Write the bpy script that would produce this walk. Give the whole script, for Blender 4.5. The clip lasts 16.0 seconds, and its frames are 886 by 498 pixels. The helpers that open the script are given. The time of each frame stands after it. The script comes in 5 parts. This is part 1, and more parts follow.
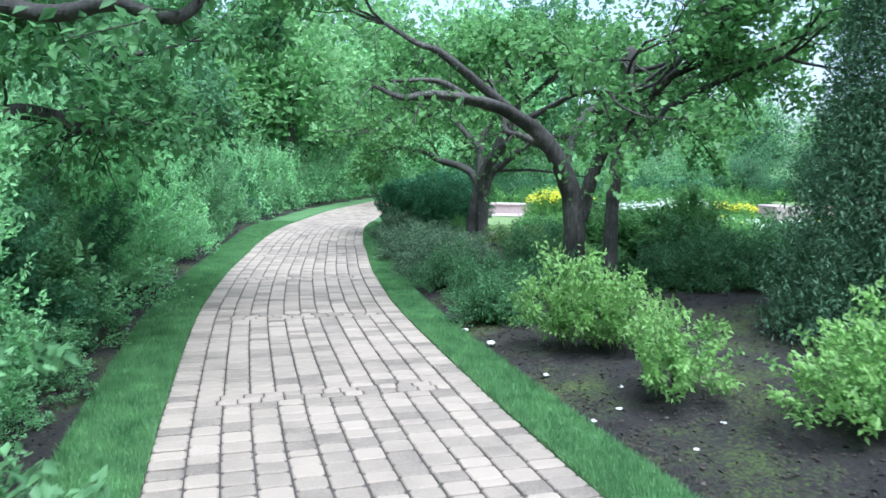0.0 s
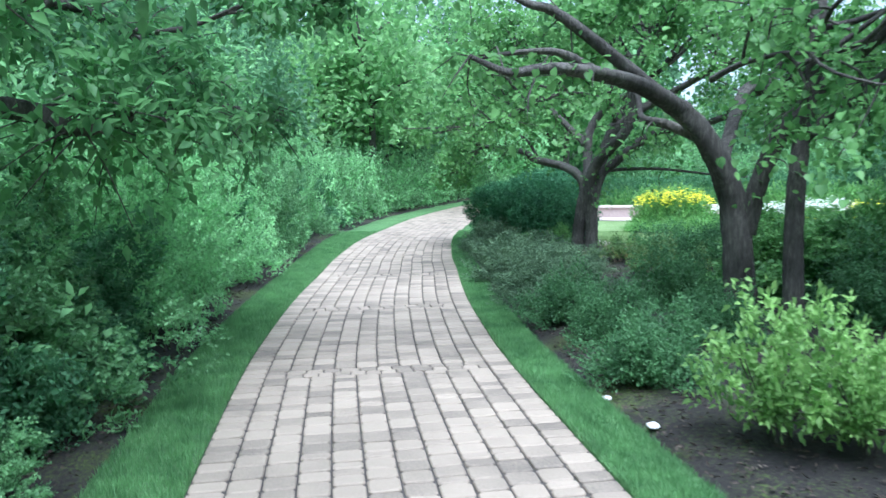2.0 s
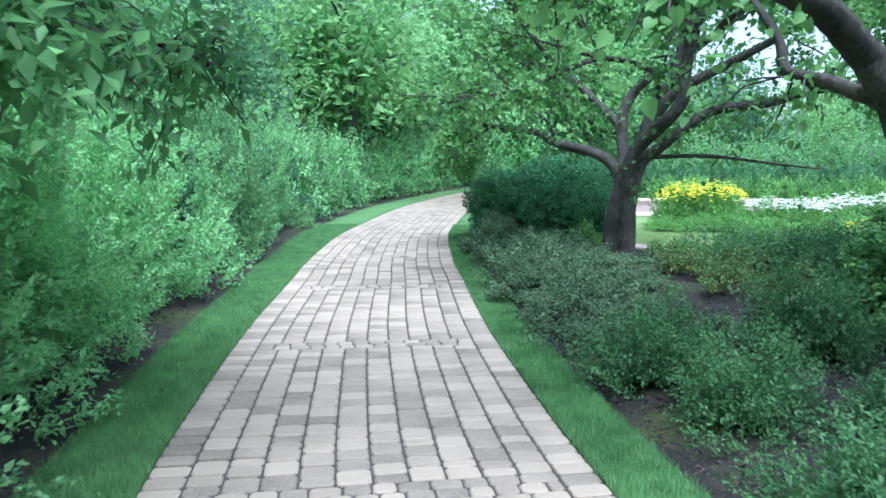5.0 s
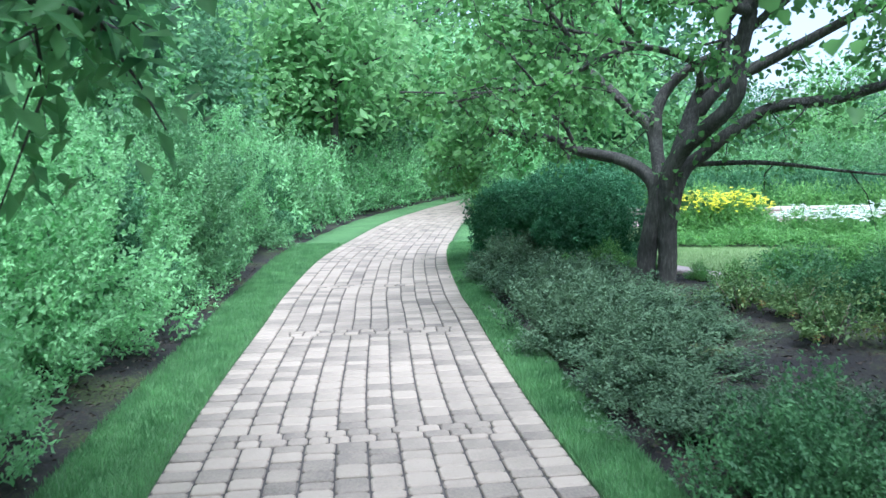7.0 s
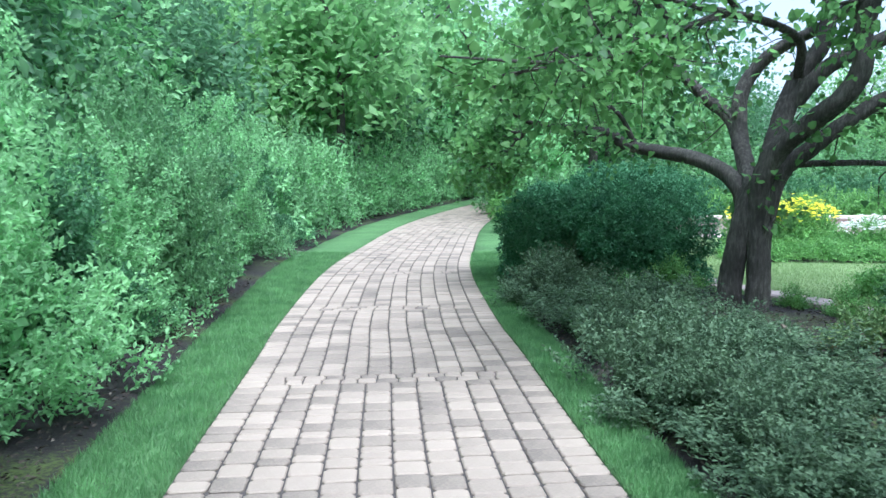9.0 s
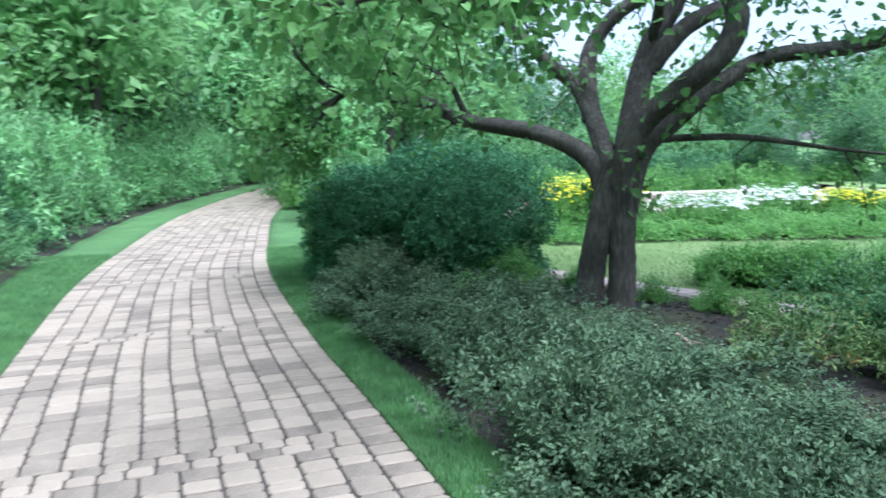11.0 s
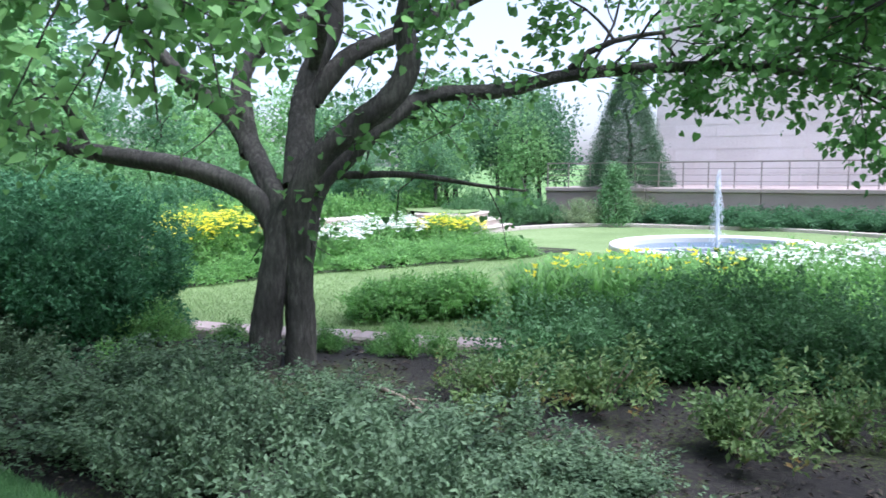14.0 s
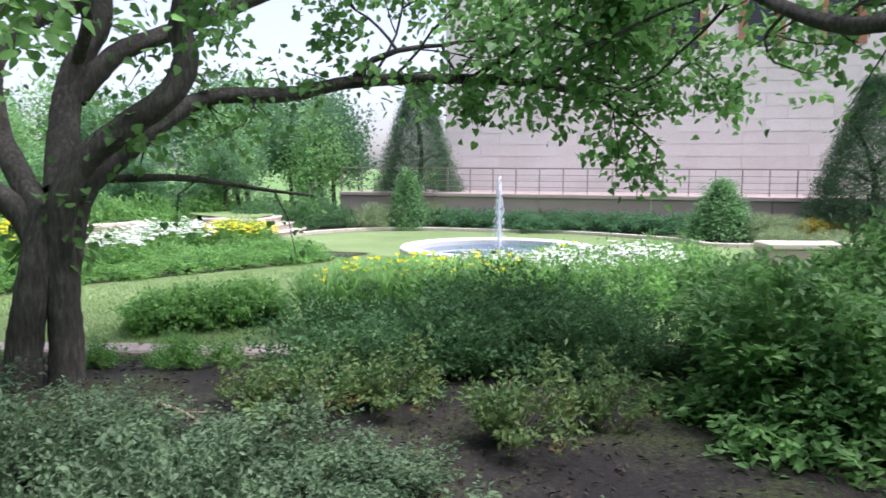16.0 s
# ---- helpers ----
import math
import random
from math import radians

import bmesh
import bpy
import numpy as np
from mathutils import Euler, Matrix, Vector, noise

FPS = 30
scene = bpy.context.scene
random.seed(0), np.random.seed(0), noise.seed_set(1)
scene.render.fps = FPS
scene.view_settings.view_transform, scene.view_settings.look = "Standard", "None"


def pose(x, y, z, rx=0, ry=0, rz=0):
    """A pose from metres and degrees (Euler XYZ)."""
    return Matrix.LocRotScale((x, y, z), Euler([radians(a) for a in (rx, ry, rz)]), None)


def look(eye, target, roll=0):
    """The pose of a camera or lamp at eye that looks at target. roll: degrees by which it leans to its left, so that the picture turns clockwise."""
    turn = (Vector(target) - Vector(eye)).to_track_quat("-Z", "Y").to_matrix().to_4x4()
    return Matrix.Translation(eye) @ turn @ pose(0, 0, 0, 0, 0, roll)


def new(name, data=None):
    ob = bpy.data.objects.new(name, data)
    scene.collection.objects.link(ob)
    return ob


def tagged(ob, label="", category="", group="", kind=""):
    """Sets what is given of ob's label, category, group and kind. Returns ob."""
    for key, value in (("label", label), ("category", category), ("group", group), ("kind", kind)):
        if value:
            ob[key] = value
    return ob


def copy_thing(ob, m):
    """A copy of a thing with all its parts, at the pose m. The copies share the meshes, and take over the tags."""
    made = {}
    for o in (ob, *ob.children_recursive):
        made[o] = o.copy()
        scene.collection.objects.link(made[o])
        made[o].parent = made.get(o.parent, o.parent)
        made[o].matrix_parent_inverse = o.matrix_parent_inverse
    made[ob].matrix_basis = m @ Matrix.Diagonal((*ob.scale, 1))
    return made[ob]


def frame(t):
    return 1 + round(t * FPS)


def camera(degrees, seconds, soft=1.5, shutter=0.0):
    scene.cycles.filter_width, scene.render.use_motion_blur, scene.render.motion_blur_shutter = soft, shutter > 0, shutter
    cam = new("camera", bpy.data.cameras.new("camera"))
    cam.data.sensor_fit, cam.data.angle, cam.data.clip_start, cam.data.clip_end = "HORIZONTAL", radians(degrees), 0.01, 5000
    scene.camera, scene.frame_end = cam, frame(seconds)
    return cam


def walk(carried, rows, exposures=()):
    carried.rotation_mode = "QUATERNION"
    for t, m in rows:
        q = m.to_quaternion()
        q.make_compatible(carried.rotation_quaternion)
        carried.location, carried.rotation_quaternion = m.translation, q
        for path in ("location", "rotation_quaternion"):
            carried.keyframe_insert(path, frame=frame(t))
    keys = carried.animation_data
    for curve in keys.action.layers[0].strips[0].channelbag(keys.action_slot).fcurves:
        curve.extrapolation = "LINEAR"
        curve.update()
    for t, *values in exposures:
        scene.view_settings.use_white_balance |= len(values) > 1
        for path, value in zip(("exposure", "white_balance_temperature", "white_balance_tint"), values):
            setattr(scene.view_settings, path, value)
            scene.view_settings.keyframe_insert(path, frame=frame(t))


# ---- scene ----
cam = camera(60.9, 16.0, 1.5, 0.4)
PATH = [
    (0, (-0.013, 0.019, 1.526), (-0.012, 2.007, 1.308), 0.3),
    (0.5, (0.0, 0.554, 1.529), (-0.053, 2.542, 1.315), 0.5),
    (1, (-0.095, 1.052, 1.523), (-0.219, 3.037, 1.318), 0.7),
    (1.5, (-0.202, 1.549, 1.513), (-0.363, 3.531, 1.297), -0.4),
    (2, (-0.31, 2.037, 1.523), (-0.531, 4.014, 1.313), -1.3),
    (2.5, (-0.433, 2.44, 1.529), (-0.695, 4.414, 1.348), -3.1),
    (3, (-0.497, 2.805, 1.524), (-0.723, 4.783, 1.334), -3.4),
    (3.5, (-0.562, 3.177, 1.543), (-0.757, 5.154, 1.312), -0.2),
    (3.7, (-0.608, 3.327, 1.536), (-0.809, 5.302, 1.293), 0.4),
    (5.8, (-1.052, 5.206, 1.456), (-1.182, 7.186, 1.212), -0.7),
    (6, (-1.089, 5.365, 1.459), (-1.215, 7.346, 1.215), -0.7),
    (6.5, (-1.179, 5.772, 1.491), (-1.328, 7.755, 1.271), -0.3),
    (7, (-1.285, 6.155, 1.517), (-1.397, 8.14, 1.291), -1.1),
    (7.5, (-1.353, 6.582, 1.516), (-1.459, 8.571, 1.318), -1.4),
    (8, (-1.419, 6.997, 1.505), (-1.562, 8.983, 1.318), -0.6),
    (8.2, (-1.472, 7.156, 1.498), (-1.617, 9.142, 1.307), -0.4),
    (10.3, (-1.826, 8.793, 1.4), (-1.719, 10.775, 1.155), -1.3),
    (10.5, (-1.828, 8.941, 1.417), (-1.636, 10.916, 1.171), -1.0),
    (11, (-1.884, 9.364, 1.426), (-1.441, 11.295, 1.156), -1.0),
    (11.5, (-1.934, 9.683, 1.459), (-1.235, 11.538, 1.203), -1.9),
    (12, (-1.99, 10.03, 1.477), (-1.133, 11.826, 1.276), -2.6),
    (12.5, (-2.065, 10.239, 1.49), (-1.045, 11.947, 1.28), -1.9),
    (13, (-2.155, 10.289, 1.514), (-0.982, 11.891, 1.282), -1.5),
    (13.5, (-2.177, 10.291, 1.514), (-0.874, 11.792, 1.285), -0.7),
    (14, (-2.168, 10.273, 1.521), (-0.774, 11.69, 1.302), -0.5),
    (14.5, (-2.153, 10.259, 1.521), (-0.668, 11.583, 1.313), -0.3),
    (15, (-2.135, 10.246, 1.516), (-0.563, 11.465, 1.307), -0.4),
    (15.5, (-2.144, 10.214, 1.524), (-0.494, 11.323, 1.309), -0.5),
    (16, (-2.152, 10.187, 1.532), (-0.431, 11.184, 1.322), 0.3),
]
LIGHT = [(0.0, 1.37, 5180, 10), (3.5, 1.48, 5100, 9), (8.0, 1.42, 5150, 11), (10.5, 1.4, 5280, 12), (12.5, 1.5, 5150, 16), (13.5, 1.46, 5350, 20), (14.5, 1.4, 5700, 22), (16.0, 1.28, 6050, 23)]
walk(cam, [(t, look(eye, target, roll)) for t, eye, target, roll in PATH], LIGHT)

# ---- world, sun ----
world = bpy.data.worlds.new("overcast_sky")
scene.world = world
world.use_nodes = True
wn, wl = world.node_tree.nodes, world.node_tree.links
wn.clear()
sky = wn.new("ShaderNodeTexSky")
sky.sky_type, sky.sun_disc = "NISHITA", False
sky.sun_elevation, sky.sun_rotation = radians(67), radians(156)
sky.air_density, sky.dust_density, sky.ozone_density = 1.0, 2.0, 1.0
soften = wn.new("ShaderNodeHueSaturation")
soften.inputs["Saturation"].default_value = 0.5
bg = wn.new("ShaderNodeBackground")
bg.inputs["Strength"].default_value = 0.105
wout = wn.new("ShaderNodeOutputWorld")
wl.new(sky.outputs[0], soften.inputs["Color"])
wl.new(soften.outputs[0], bg.inputs["Color"])
wl.new(bg.outputs[0], wout.inputs["Surface"])
sun_data = bpy.data.lights.new("sun", "SUN")
sun_data.energy, sun_data.angle, sun_data.color = 2.8, radians(45), (1.0, 0.98, 0.95)
sun = new("sun", sun_data)
sun.matrix_world = look((3.5, -8, 21), (0, 0, 0))


# ---- materials ----
def mat_base(name):
    m = bpy.data.materials.new(name)
    m.use_nodes = True
    nt = m.node_tree
    return m, nt.nodes, nt.links, nt.nodes["Principled BSDF"]


def ramp(nodes, stops):
    r = nodes.new("ShaderNodeValToRGB")
    el = r.color_ramp.elements
    while len(el) < len(stops):
        el.new(0.5)
    for e, (p, c) in zip(el, stops):
        e.position, e.color = p, (*c, 1)
    return r


def noise_node(nodes, links, scale, detail=4.0, rough=0.6, space="Object"):
    co = nodes.new("ShaderNodeTexCoord")
    n = nodes.new("ShaderNodeTexNoise")
    n.inputs["Scale"].default_value, n.inputs["Detail"].default_value, n.inputs["Roughness"].default_value = scale, detail, rough
    links.new(co.outputs[space], n.inputs["Vector"])
    return n


def leaf_mat(name, dark, light, gloss=0.45, glow=0.3, warm=None):
    """Leaf: colour differs leaf by leaf and in broad patches; some light passes through."""
    if dark[1] > dark[0] * 1.3:
        dark, light = [(c[0] * k * 1.38, c[1] * k * 1.28, min(c[2] * k * 1.72, c[1] * k * 0.68)) for c, k in ((dark, 1.3), (light, 1.08))]
    m, nodes, links, p = mat_base(name)
    geo = nodes.new("ShaderNodeNewGeometry")
    n = noise_node(nodes, links, 4.2, 3)
    mix = nodes.new("ShaderNodeMath")
    mix.operation = "MULTIPLY_ADD"
    mix.inputs[1].default_value = 0.26
    links.new(geo.outputs["Random Per Island"], mix.inputs[0])
    half = nodes.new("ShaderNodeMath")
    half.operation = "MULTIPLY_ADD"
    half.inputs[1].default_value, half.inputs[2].default_value = 1.9, -0.57
    links.new(n.outputs["Fac"], half.inputs[0])
    links.new(half.outputs[0], mix.inputs[2])
    stops = [(0.0, dark), (0.75, light)]
    stops.append((1.0, warm if warm else tuple(min(1, c * 1.25) for c in light)))
    r = ramp(nodes, stops)
    links.new(mix.outputs[0], r.inputs["Fac"])
    links.new(r.outputs["Color"], p.inputs["Base Color"])
    p.inputs["Roughness"].default_value = gloss
    p.inputs["Specular IOR Level"].default_value = 0.22
    tr = nodes.new("ShaderNodeBsdfTranslucent")
    bright = nodes.new("ShaderNodeHueSaturation")
    bright.inputs["Value"].default_value, bright.inputs["Saturation"].default_value = 1.5, 1.0
    links.new(r.outputs["Color"], bright.inputs["Color"])
    links.new(bright.outputs[0], tr.inputs["Color"])
    ms = nodes.new("ShaderNodeMixShader")
    ms.inputs["Fac"].default_value = min(0.5, glow * 1.35)
    links.new(p.outputs[0], ms.inputs[1])
    links.new(tr.outputs[0], ms.inputs[2])
    links.new(ms.outputs[0], nodes["Material Output"].inputs["Surface"])
    return m


def surface_mat(name, stops, scale, fine, rough=0.8, bump=0.3, bump_scale=None, island=0.0, metal=0.0, obj_random=0.0):
    """Mottled surface: a coarse and a fine noise through a colour ramp, with relief; pieces can differ among themselves."""
    m, nodes, links, p = mat_base(name)
    a, b = noise_node(nodes, links, scale, 5), noise_node(nodes, links, fine, 6, 0.7)
    add = nodes.new("ShaderNodeMath")
    add.operation = "MULTIPLY_ADD"
    add.inputs[1].default_value = 0.5
    half = nodes.new("ShaderNodeMath")
    half.operation = "MULTIPLY"
    half.inputs[1].default_value = 0.5
    links.new(b.outputs["Fac"], half.inputs[0])
    links.new(a.outputs["Fac"], add.inputs[0])
    links.new(half.outputs[0], add.inputs[2])
    fac = add.outputs[0]
    for amount, node, out in ((island, "ShaderNodeNewGeometry", "Random Per Island"), (obj_random, "ShaderNodeObjectInfo", "Random")):
        if amount:
            g = nodes.new(node)
            k = nodes.new("ShaderNodeMath")
            k.operation = "MULTIPLY_ADD"
            k.inputs[1].default_value = amount
            sub = nodes.new("ShaderNodeMath")
            sub.operation = "SUBTRACT"
            sub.inputs[1].default_value = 0.5
            links.new(g.outputs[out], sub.inputs[0])
            links.new(sub.outputs[0], k.inputs[0])
            links.new(fac, k.inputs[2])
            fac = k.outputs[0]
    r = ramp(nodes, stops)
    links.new(fac, r.inputs["Fac"])
    links.new(r.outputs["Color"], p.inputs["Base Color"])
    p.inputs["Roughness"].default_value, p.inputs["Metallic"].default_value = rough, metal
    if bump:
        c = noise_node(nodes, links, bump_scale or fine, 8, 0.7)
        bp = nodes.new("ShaderNodeBump")
        bp.inputs["Strength"].default_value, bp.inputs["Distance"].default_value = bump, 0.02
        links.new(c.outputs["Fac"], bp.inputs["Height"])
        links.new(bp.outputs[0], p.inputs["Normal"])
    return m


def bark_mat(name, dark, mid, light):
    m, nodes, links, p = mat_base(name)
    co = nodes.new("ShaderNodeTexCoord")
    mp = nodes.new("ShaderNodeMapping")
    mp.inputs["Scale"].default_value = (26, 26, 5)
    n = nodes.new("ShaderNodeTexNoise")
    n.inputs["Scale"].default_value, n.inputs["Detail"].default_value, n.inputs["Roughness"].default_value = 1.6, 7, 0.75
    links.new(co.outputs["Object"], mp.inputs["Vector"])
    links.new(mp.outputs[0], n.inputs["Vector"])
    big = noise_node(nodes, links, 2.3, 4)
    mixm = nodes.new("ShaderNodeMath")
    mixm.operation = "MULTIPLY_ADD"
    mixm.inputs[1].default_value = 0.45
    half = nodes.new("ShaderNodeMath")
    half.operation = "MULTIPLY"
    half.inputs[1].default_value = 0.55
    links.new(n.outputs["Fac"], half.inputs[0])
    links.new(big.outputs["Fac"], mixm.inputs[0])
    links.new(half.outputs[0], mixm.inputs[2])
    r = ramp(nodes, [(0.32, dark), (0.5, mid), (0.68, light)])
    links.new(mixm.outputs[0], r.inputs["Fac"])
    links.new(r.outputs["Color"], p.inputs["Base Color"])
    p.inputs["Roughness"].default_value = 0.9
    bp = nodes.new("ShaderNodeBump")
    bp.inputs["Strength"].default_value, bp.inputs["Distance"].default_value = 1.0, 0.035
    links.new(n.outputs["Fac"], bp.inputs["Height"])
    links.new(bp.outputs[0], p.inputs["Normal"])
    return m


M_HEDGE = leaf_mat("hedge_leaf", (0.038, 0.09, 0.029), (0.135, 0.275, 0.088))
M_HEDGE_LIGHT = leaf_mat("light_hedge_leaf", (0.064, 0.15, 0.045), (0.215, 0.42, 0.14))
# darker copy of hedge_leaf, tree shade put into the colour; the junipers reuse it
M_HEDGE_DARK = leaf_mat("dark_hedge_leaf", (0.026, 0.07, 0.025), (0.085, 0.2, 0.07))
M_YEW = leaf_mat("yew_leaf", (0.016, 0.058, 0.021), (0.064, 0.178, 0.06), 0.6, 0.2)
M_COTON = leaf_mat("ground_cover_leaf", (0.013, 0.033, 0.013), (0.094, 0.158, 0.064), 0.55, 0.2)
M_AZALEA = leaf_mat("azalea_leaf", (0.022, 0.06, 0.019), (0.08, 0.18, 0.054), 0.45, 0.25)
M_BROAD = leaf_mat("broadleaf_leaf", (0.03, 0.083, 0.024), (0.125, 0.26, 0.064), 0.4, 0.28)
M_LIME = leaf_mat("bright_shrub_leaf", (0.06, 0.13, 0.03), (0.2, 0.35, 0.08), 0.4, 0.3)
M_OLIVE = leaf_mat("olive_shrub_leaf", (0.03, 0.07, 0.02), (0.11, 0.18, 0.045), 0.5, 0.22, (0.27, 0.17, 0.06))
M_FRESH = leaf_mat("border_leaf", (0.04, 0.112, 0.026), (0.155, 0.315, 0.07), 0.45, 0.3)
M_HEART = leaf_mat("redbud_leaf", (0.028, 0.076, 0.02), (0.12, 0.26, 0.06), 0.45, 0.3)
M_ASH = leaf_mat("overhanging_leaf", (0.022, 0.062, 0.02), (0.105, 0.235, 0.064), 0.4, 0.37)
M_WOODS = leaf_mat("woodland_leaf", (0.05, 0.115, 0.033), (0.18, 0.34, 0.1), 0.5, 0.36)
M_WOODS_DARK = leaf_mat("dark_woodland_leaf", (0.028, 0.07, 0.025), (0.1, 0.21, 0.078), 0.5, 0.33)
M_SPRUCE = leaf_mat("conifer_needle", (0.025, 0.06, 0.034), (0.085, 0.165, 0.09), 0.5, 0.12)
M_GREY_SHRUB = leaf_mat("grey_green_leaf", (0.08, 0.13, 0.08), (0.22, 0.3, 0.19), 0.6, 0.2)
M_GOLD_SHRUB = leaf_mat("golden_shrub_leaf", (0.16, 0.16, 0.03), (0.42, 0.36, 0.06), 0.5, 0.25)
M_BLADE = leaf_mat("grass_blade", (0.042, 0.105, 0.03), (0.115, 0.24, 0.07), 0.5, 0.25)
M_LAWN_BLADE = leaf_mat("lawn_blade", (0.11, 0.18, 0.052), (0.19, 0.28, 0.095), 0.5, 0.25)
M_WHITE_PETAL = leaf_mat("white_petal", (0.7, 0.72, 0.68), (0.82, 0.82, 0.8), 0.6, 0.3)
M_YELLOW_PETAL = leaf_mat("yellow_petal", (0.8, 0.7, 0.04), (0.88, 0.83, 0.12), 0.6, 0.3)
M_BARK = bark_mat("tree_bark", (0.016, 0.014, 0.012), (0.08, 0.074, 0.063), (0.24, 0.225, 0.19))
M_BARK_GREY = bark_mat("grey_bark", (0.05, 0.045, 0.04), (0.13, 0.12, 0.105), (0.26, 0.25, 0.22))
M_SOIL = surface_mat("bed_soil", [(0.36, (0.007, 0.006, 0.0055)), (0.47, (0.017, 0.0145, 0.013)), (0.515, (0.028, 0.024, 0.02)), (0.55, (0.04, 0.056, 0.015)), (0.6, (0.07, 0.1, 0.022))], 1.1, 45, 0.95, 0.9)
M_GROUND = surface_mat("far_grass", [(0.3, (0.06, 0.13, 0.03)), (0.5, (0.12, 0.23, 0.06)), (0.7, (0.2, 0.32, 0.1))], 0.35, 55, 0.9, 0.6)
M_LAWN = surface_mat("lawn_grass", [(0.3, (0.11, 0.17, 0.055)), (0.5, (0.17, 0.25, 0.09)), (0.7, (0.25, 0.33, 0.145))], 0.6, 60, 0.9, 0.7)
M_STRIP = surface_mat("strip_grass", [(0.3, (0.04, 0.09, 0.026)), (0.5, (0.08, 0.18, 0.056)), (0.7, (0.135, 0.25, 0.085))], 1.2, 70, 0.9, 0.8)
M_JOINT = surface_mat("joint_sand", [(0.3, (0.035, 0.03, 0.026)), (0.7, (0.11, 0.095, 0.082))], 3, 80, 0.95, 0.5)
PAVE = [(0.18, (0.122, 0.1, 0.08)), (0.36, (0.236, 0.194, 0.15)), (0.55, (0.322, 0.263, 0.202)), (0.8, (0.385, 0.315, 0.243))]
M_PAVER = surface_mat("paver_stone", PAVE, 2.2, 60, 0.75, 0.35, None, 0.0, 0.0, 0.4)
M_PAVER_FAR = surface_mat("paver_stone_joined", PAVE, 2.2, 60, 0.75, 0.35, None, 0.4)
M_LIME_STONE = surface_mat("limestone", [(0.3, (0.42, 0.36, 0.31)), (0.5, (0.56, 0.49, 0.43)), (0.7, (0.66, 0.6, 0.54))], 1.5, 35, 0.8, 0.3, None, 0.25)
M_PINK_STONE = surface_mat("pink_stone", [(0.3, (0.36, 0.28, 0.26)), (0.5, (0.47, 0.38, 0.35)), (0.7, (0.56, 0.47, 0.44))], 0.9, 30, 0.85, 0.25)
M_WALL = surface_mat("retaining_wall_concrete", [(0.3, (0.36, 0.27, 0.24)), (0.5, (0.45, 0.35, 0.315)), (0.7, (0.52, 0.42, 0.38))], 0.6, 30, 0.85, 0.2)
M_FACADE = surface_mat("pale_facade_stone", [(0.3, (0.66, 0.6, 0.57)), (0.5, (0.76, 0.7, 0.67)), (0.7, (0.83, 0.78, 0.76))], 0.5, 18, 0.8, 0.2, None, 0.16)
M_FTN = surface_mat("fountain_stone", [(0.3, (0.55, 0.53, 0.49)), (0.5, (0.7, 0.68, 0.64)), (0.7, (0.8, 0.78, 0.75))], 1.4, 40, 0.6, 0.2)
M_ARCH = surface_mat("terracotta", [(0.3, (0.3, 0.13, 0.08)), (0.7, (0.46, 0.22, 0.14))], 1.5, 30, 0.7, 0.2)
M_RAIL = surface_mat("railing_metal", [(0.3, (0.25, 0.21, 0.19)), (0.7, (0.36, 0.31, 0.28))], 3, 40, 0.5, 0.1)
M_WOOD = surface_mat("dead_wood", [(0.3, (0.14, 0.1, 0.07)), (0.7, (0.32, 0.26, 0.2))], 4, 50, 0.9, 0.4)
M_GLASS, _n, _l, _p = mat_base("window_glass")
_p.inputs["Base Color"].default_value, _p.inputs["Roughness"].default_value = (0.03, 0.035, 0.04, 1), 0.08
M_WATER, _n, _l, _p = mat_base("pool_water")
_p.inputs["Base Color"].default_value, _p.inputs["Roughness"].default_value = (0.05, 0.12, 0.2, 1), 0.06
_w = noise_node(_n, _l, 9, 3)
_b = _n.new("ShaderNodeBump")
_b.inputs["Strength"].default_value = 0.35
_l.new(_w.outputs["Fac"], _b.inputs["Height"])
_l.new(_b.outputs[0], _p.inputs["Normal"])
M_SPRAY, _n, _l, _p = mat_base("water_spray")
_p.inputs["Base Color"].default_value, _p.inputs["Roughness"].default_value = (0.85, 0.88, 0.92, 1), 0.25
_p.inputs["Transmission Weight"].default_value, _p.inputs["IOR"].default_value = 0.1, 1.33


# ---- building blocks ----
def part(name, me, material, parent=None, label=""):
    """Link a mesh (or a bmesh) as one object, under a thing or a part."""
    if isinstance(me, bmesh.types.BMesh):
        bm, me = me, bpy.data.meshes.new(name)
        bm.to_mesh(me)
        bm.free()
    if material and not me.materials:
        me.materials.append(material)
    ob = new(name, me)
    if parent:
        ob.parent = parent
    if label:
        tagged(ob, label)
    return ob


def thing(name, label, category, place=(0, 0, 0), group="", kind="", turn=0):
    ob = tagged(new(name), label, category, group, kind)
    ob.matrix_basis = pose(*place, 0, 0, turn)
    return ob


def mesh_np(name, verts, faces, smooth=False):
    """Mesh from numpy arrays: verts (n, 3), faces (m, 3 or 4)."""
    me = bpy.data.meshes.new(name)
    k = faces.shape[1]
    me.vertices.add(len(verts))
    me.vertices.foreach_set("co", np.ascontiguousarray(verts, dtype=np.float32).ravel())
    me.loops.add(faces.size)
    me.loops.foreach_set("vertex_index", np.ascontiguousarray(faces, dtype=np.int32).ravel())
    me.polygons.add(len(faces))
    me.polygons.foreach_set("loop_start", np.arange(0, faces.size, k, dtype=np.int32))
    if smooth:
        me.polygons.foreach_set("use_smooth", np.ones(len(faces), dtype=bool))
    me.update(calc_edges=True)
    return me


def unit(v):
    return v / np.maximum(np.linalg.norm(v, axis=-1, keepdims=True), 1e-9)


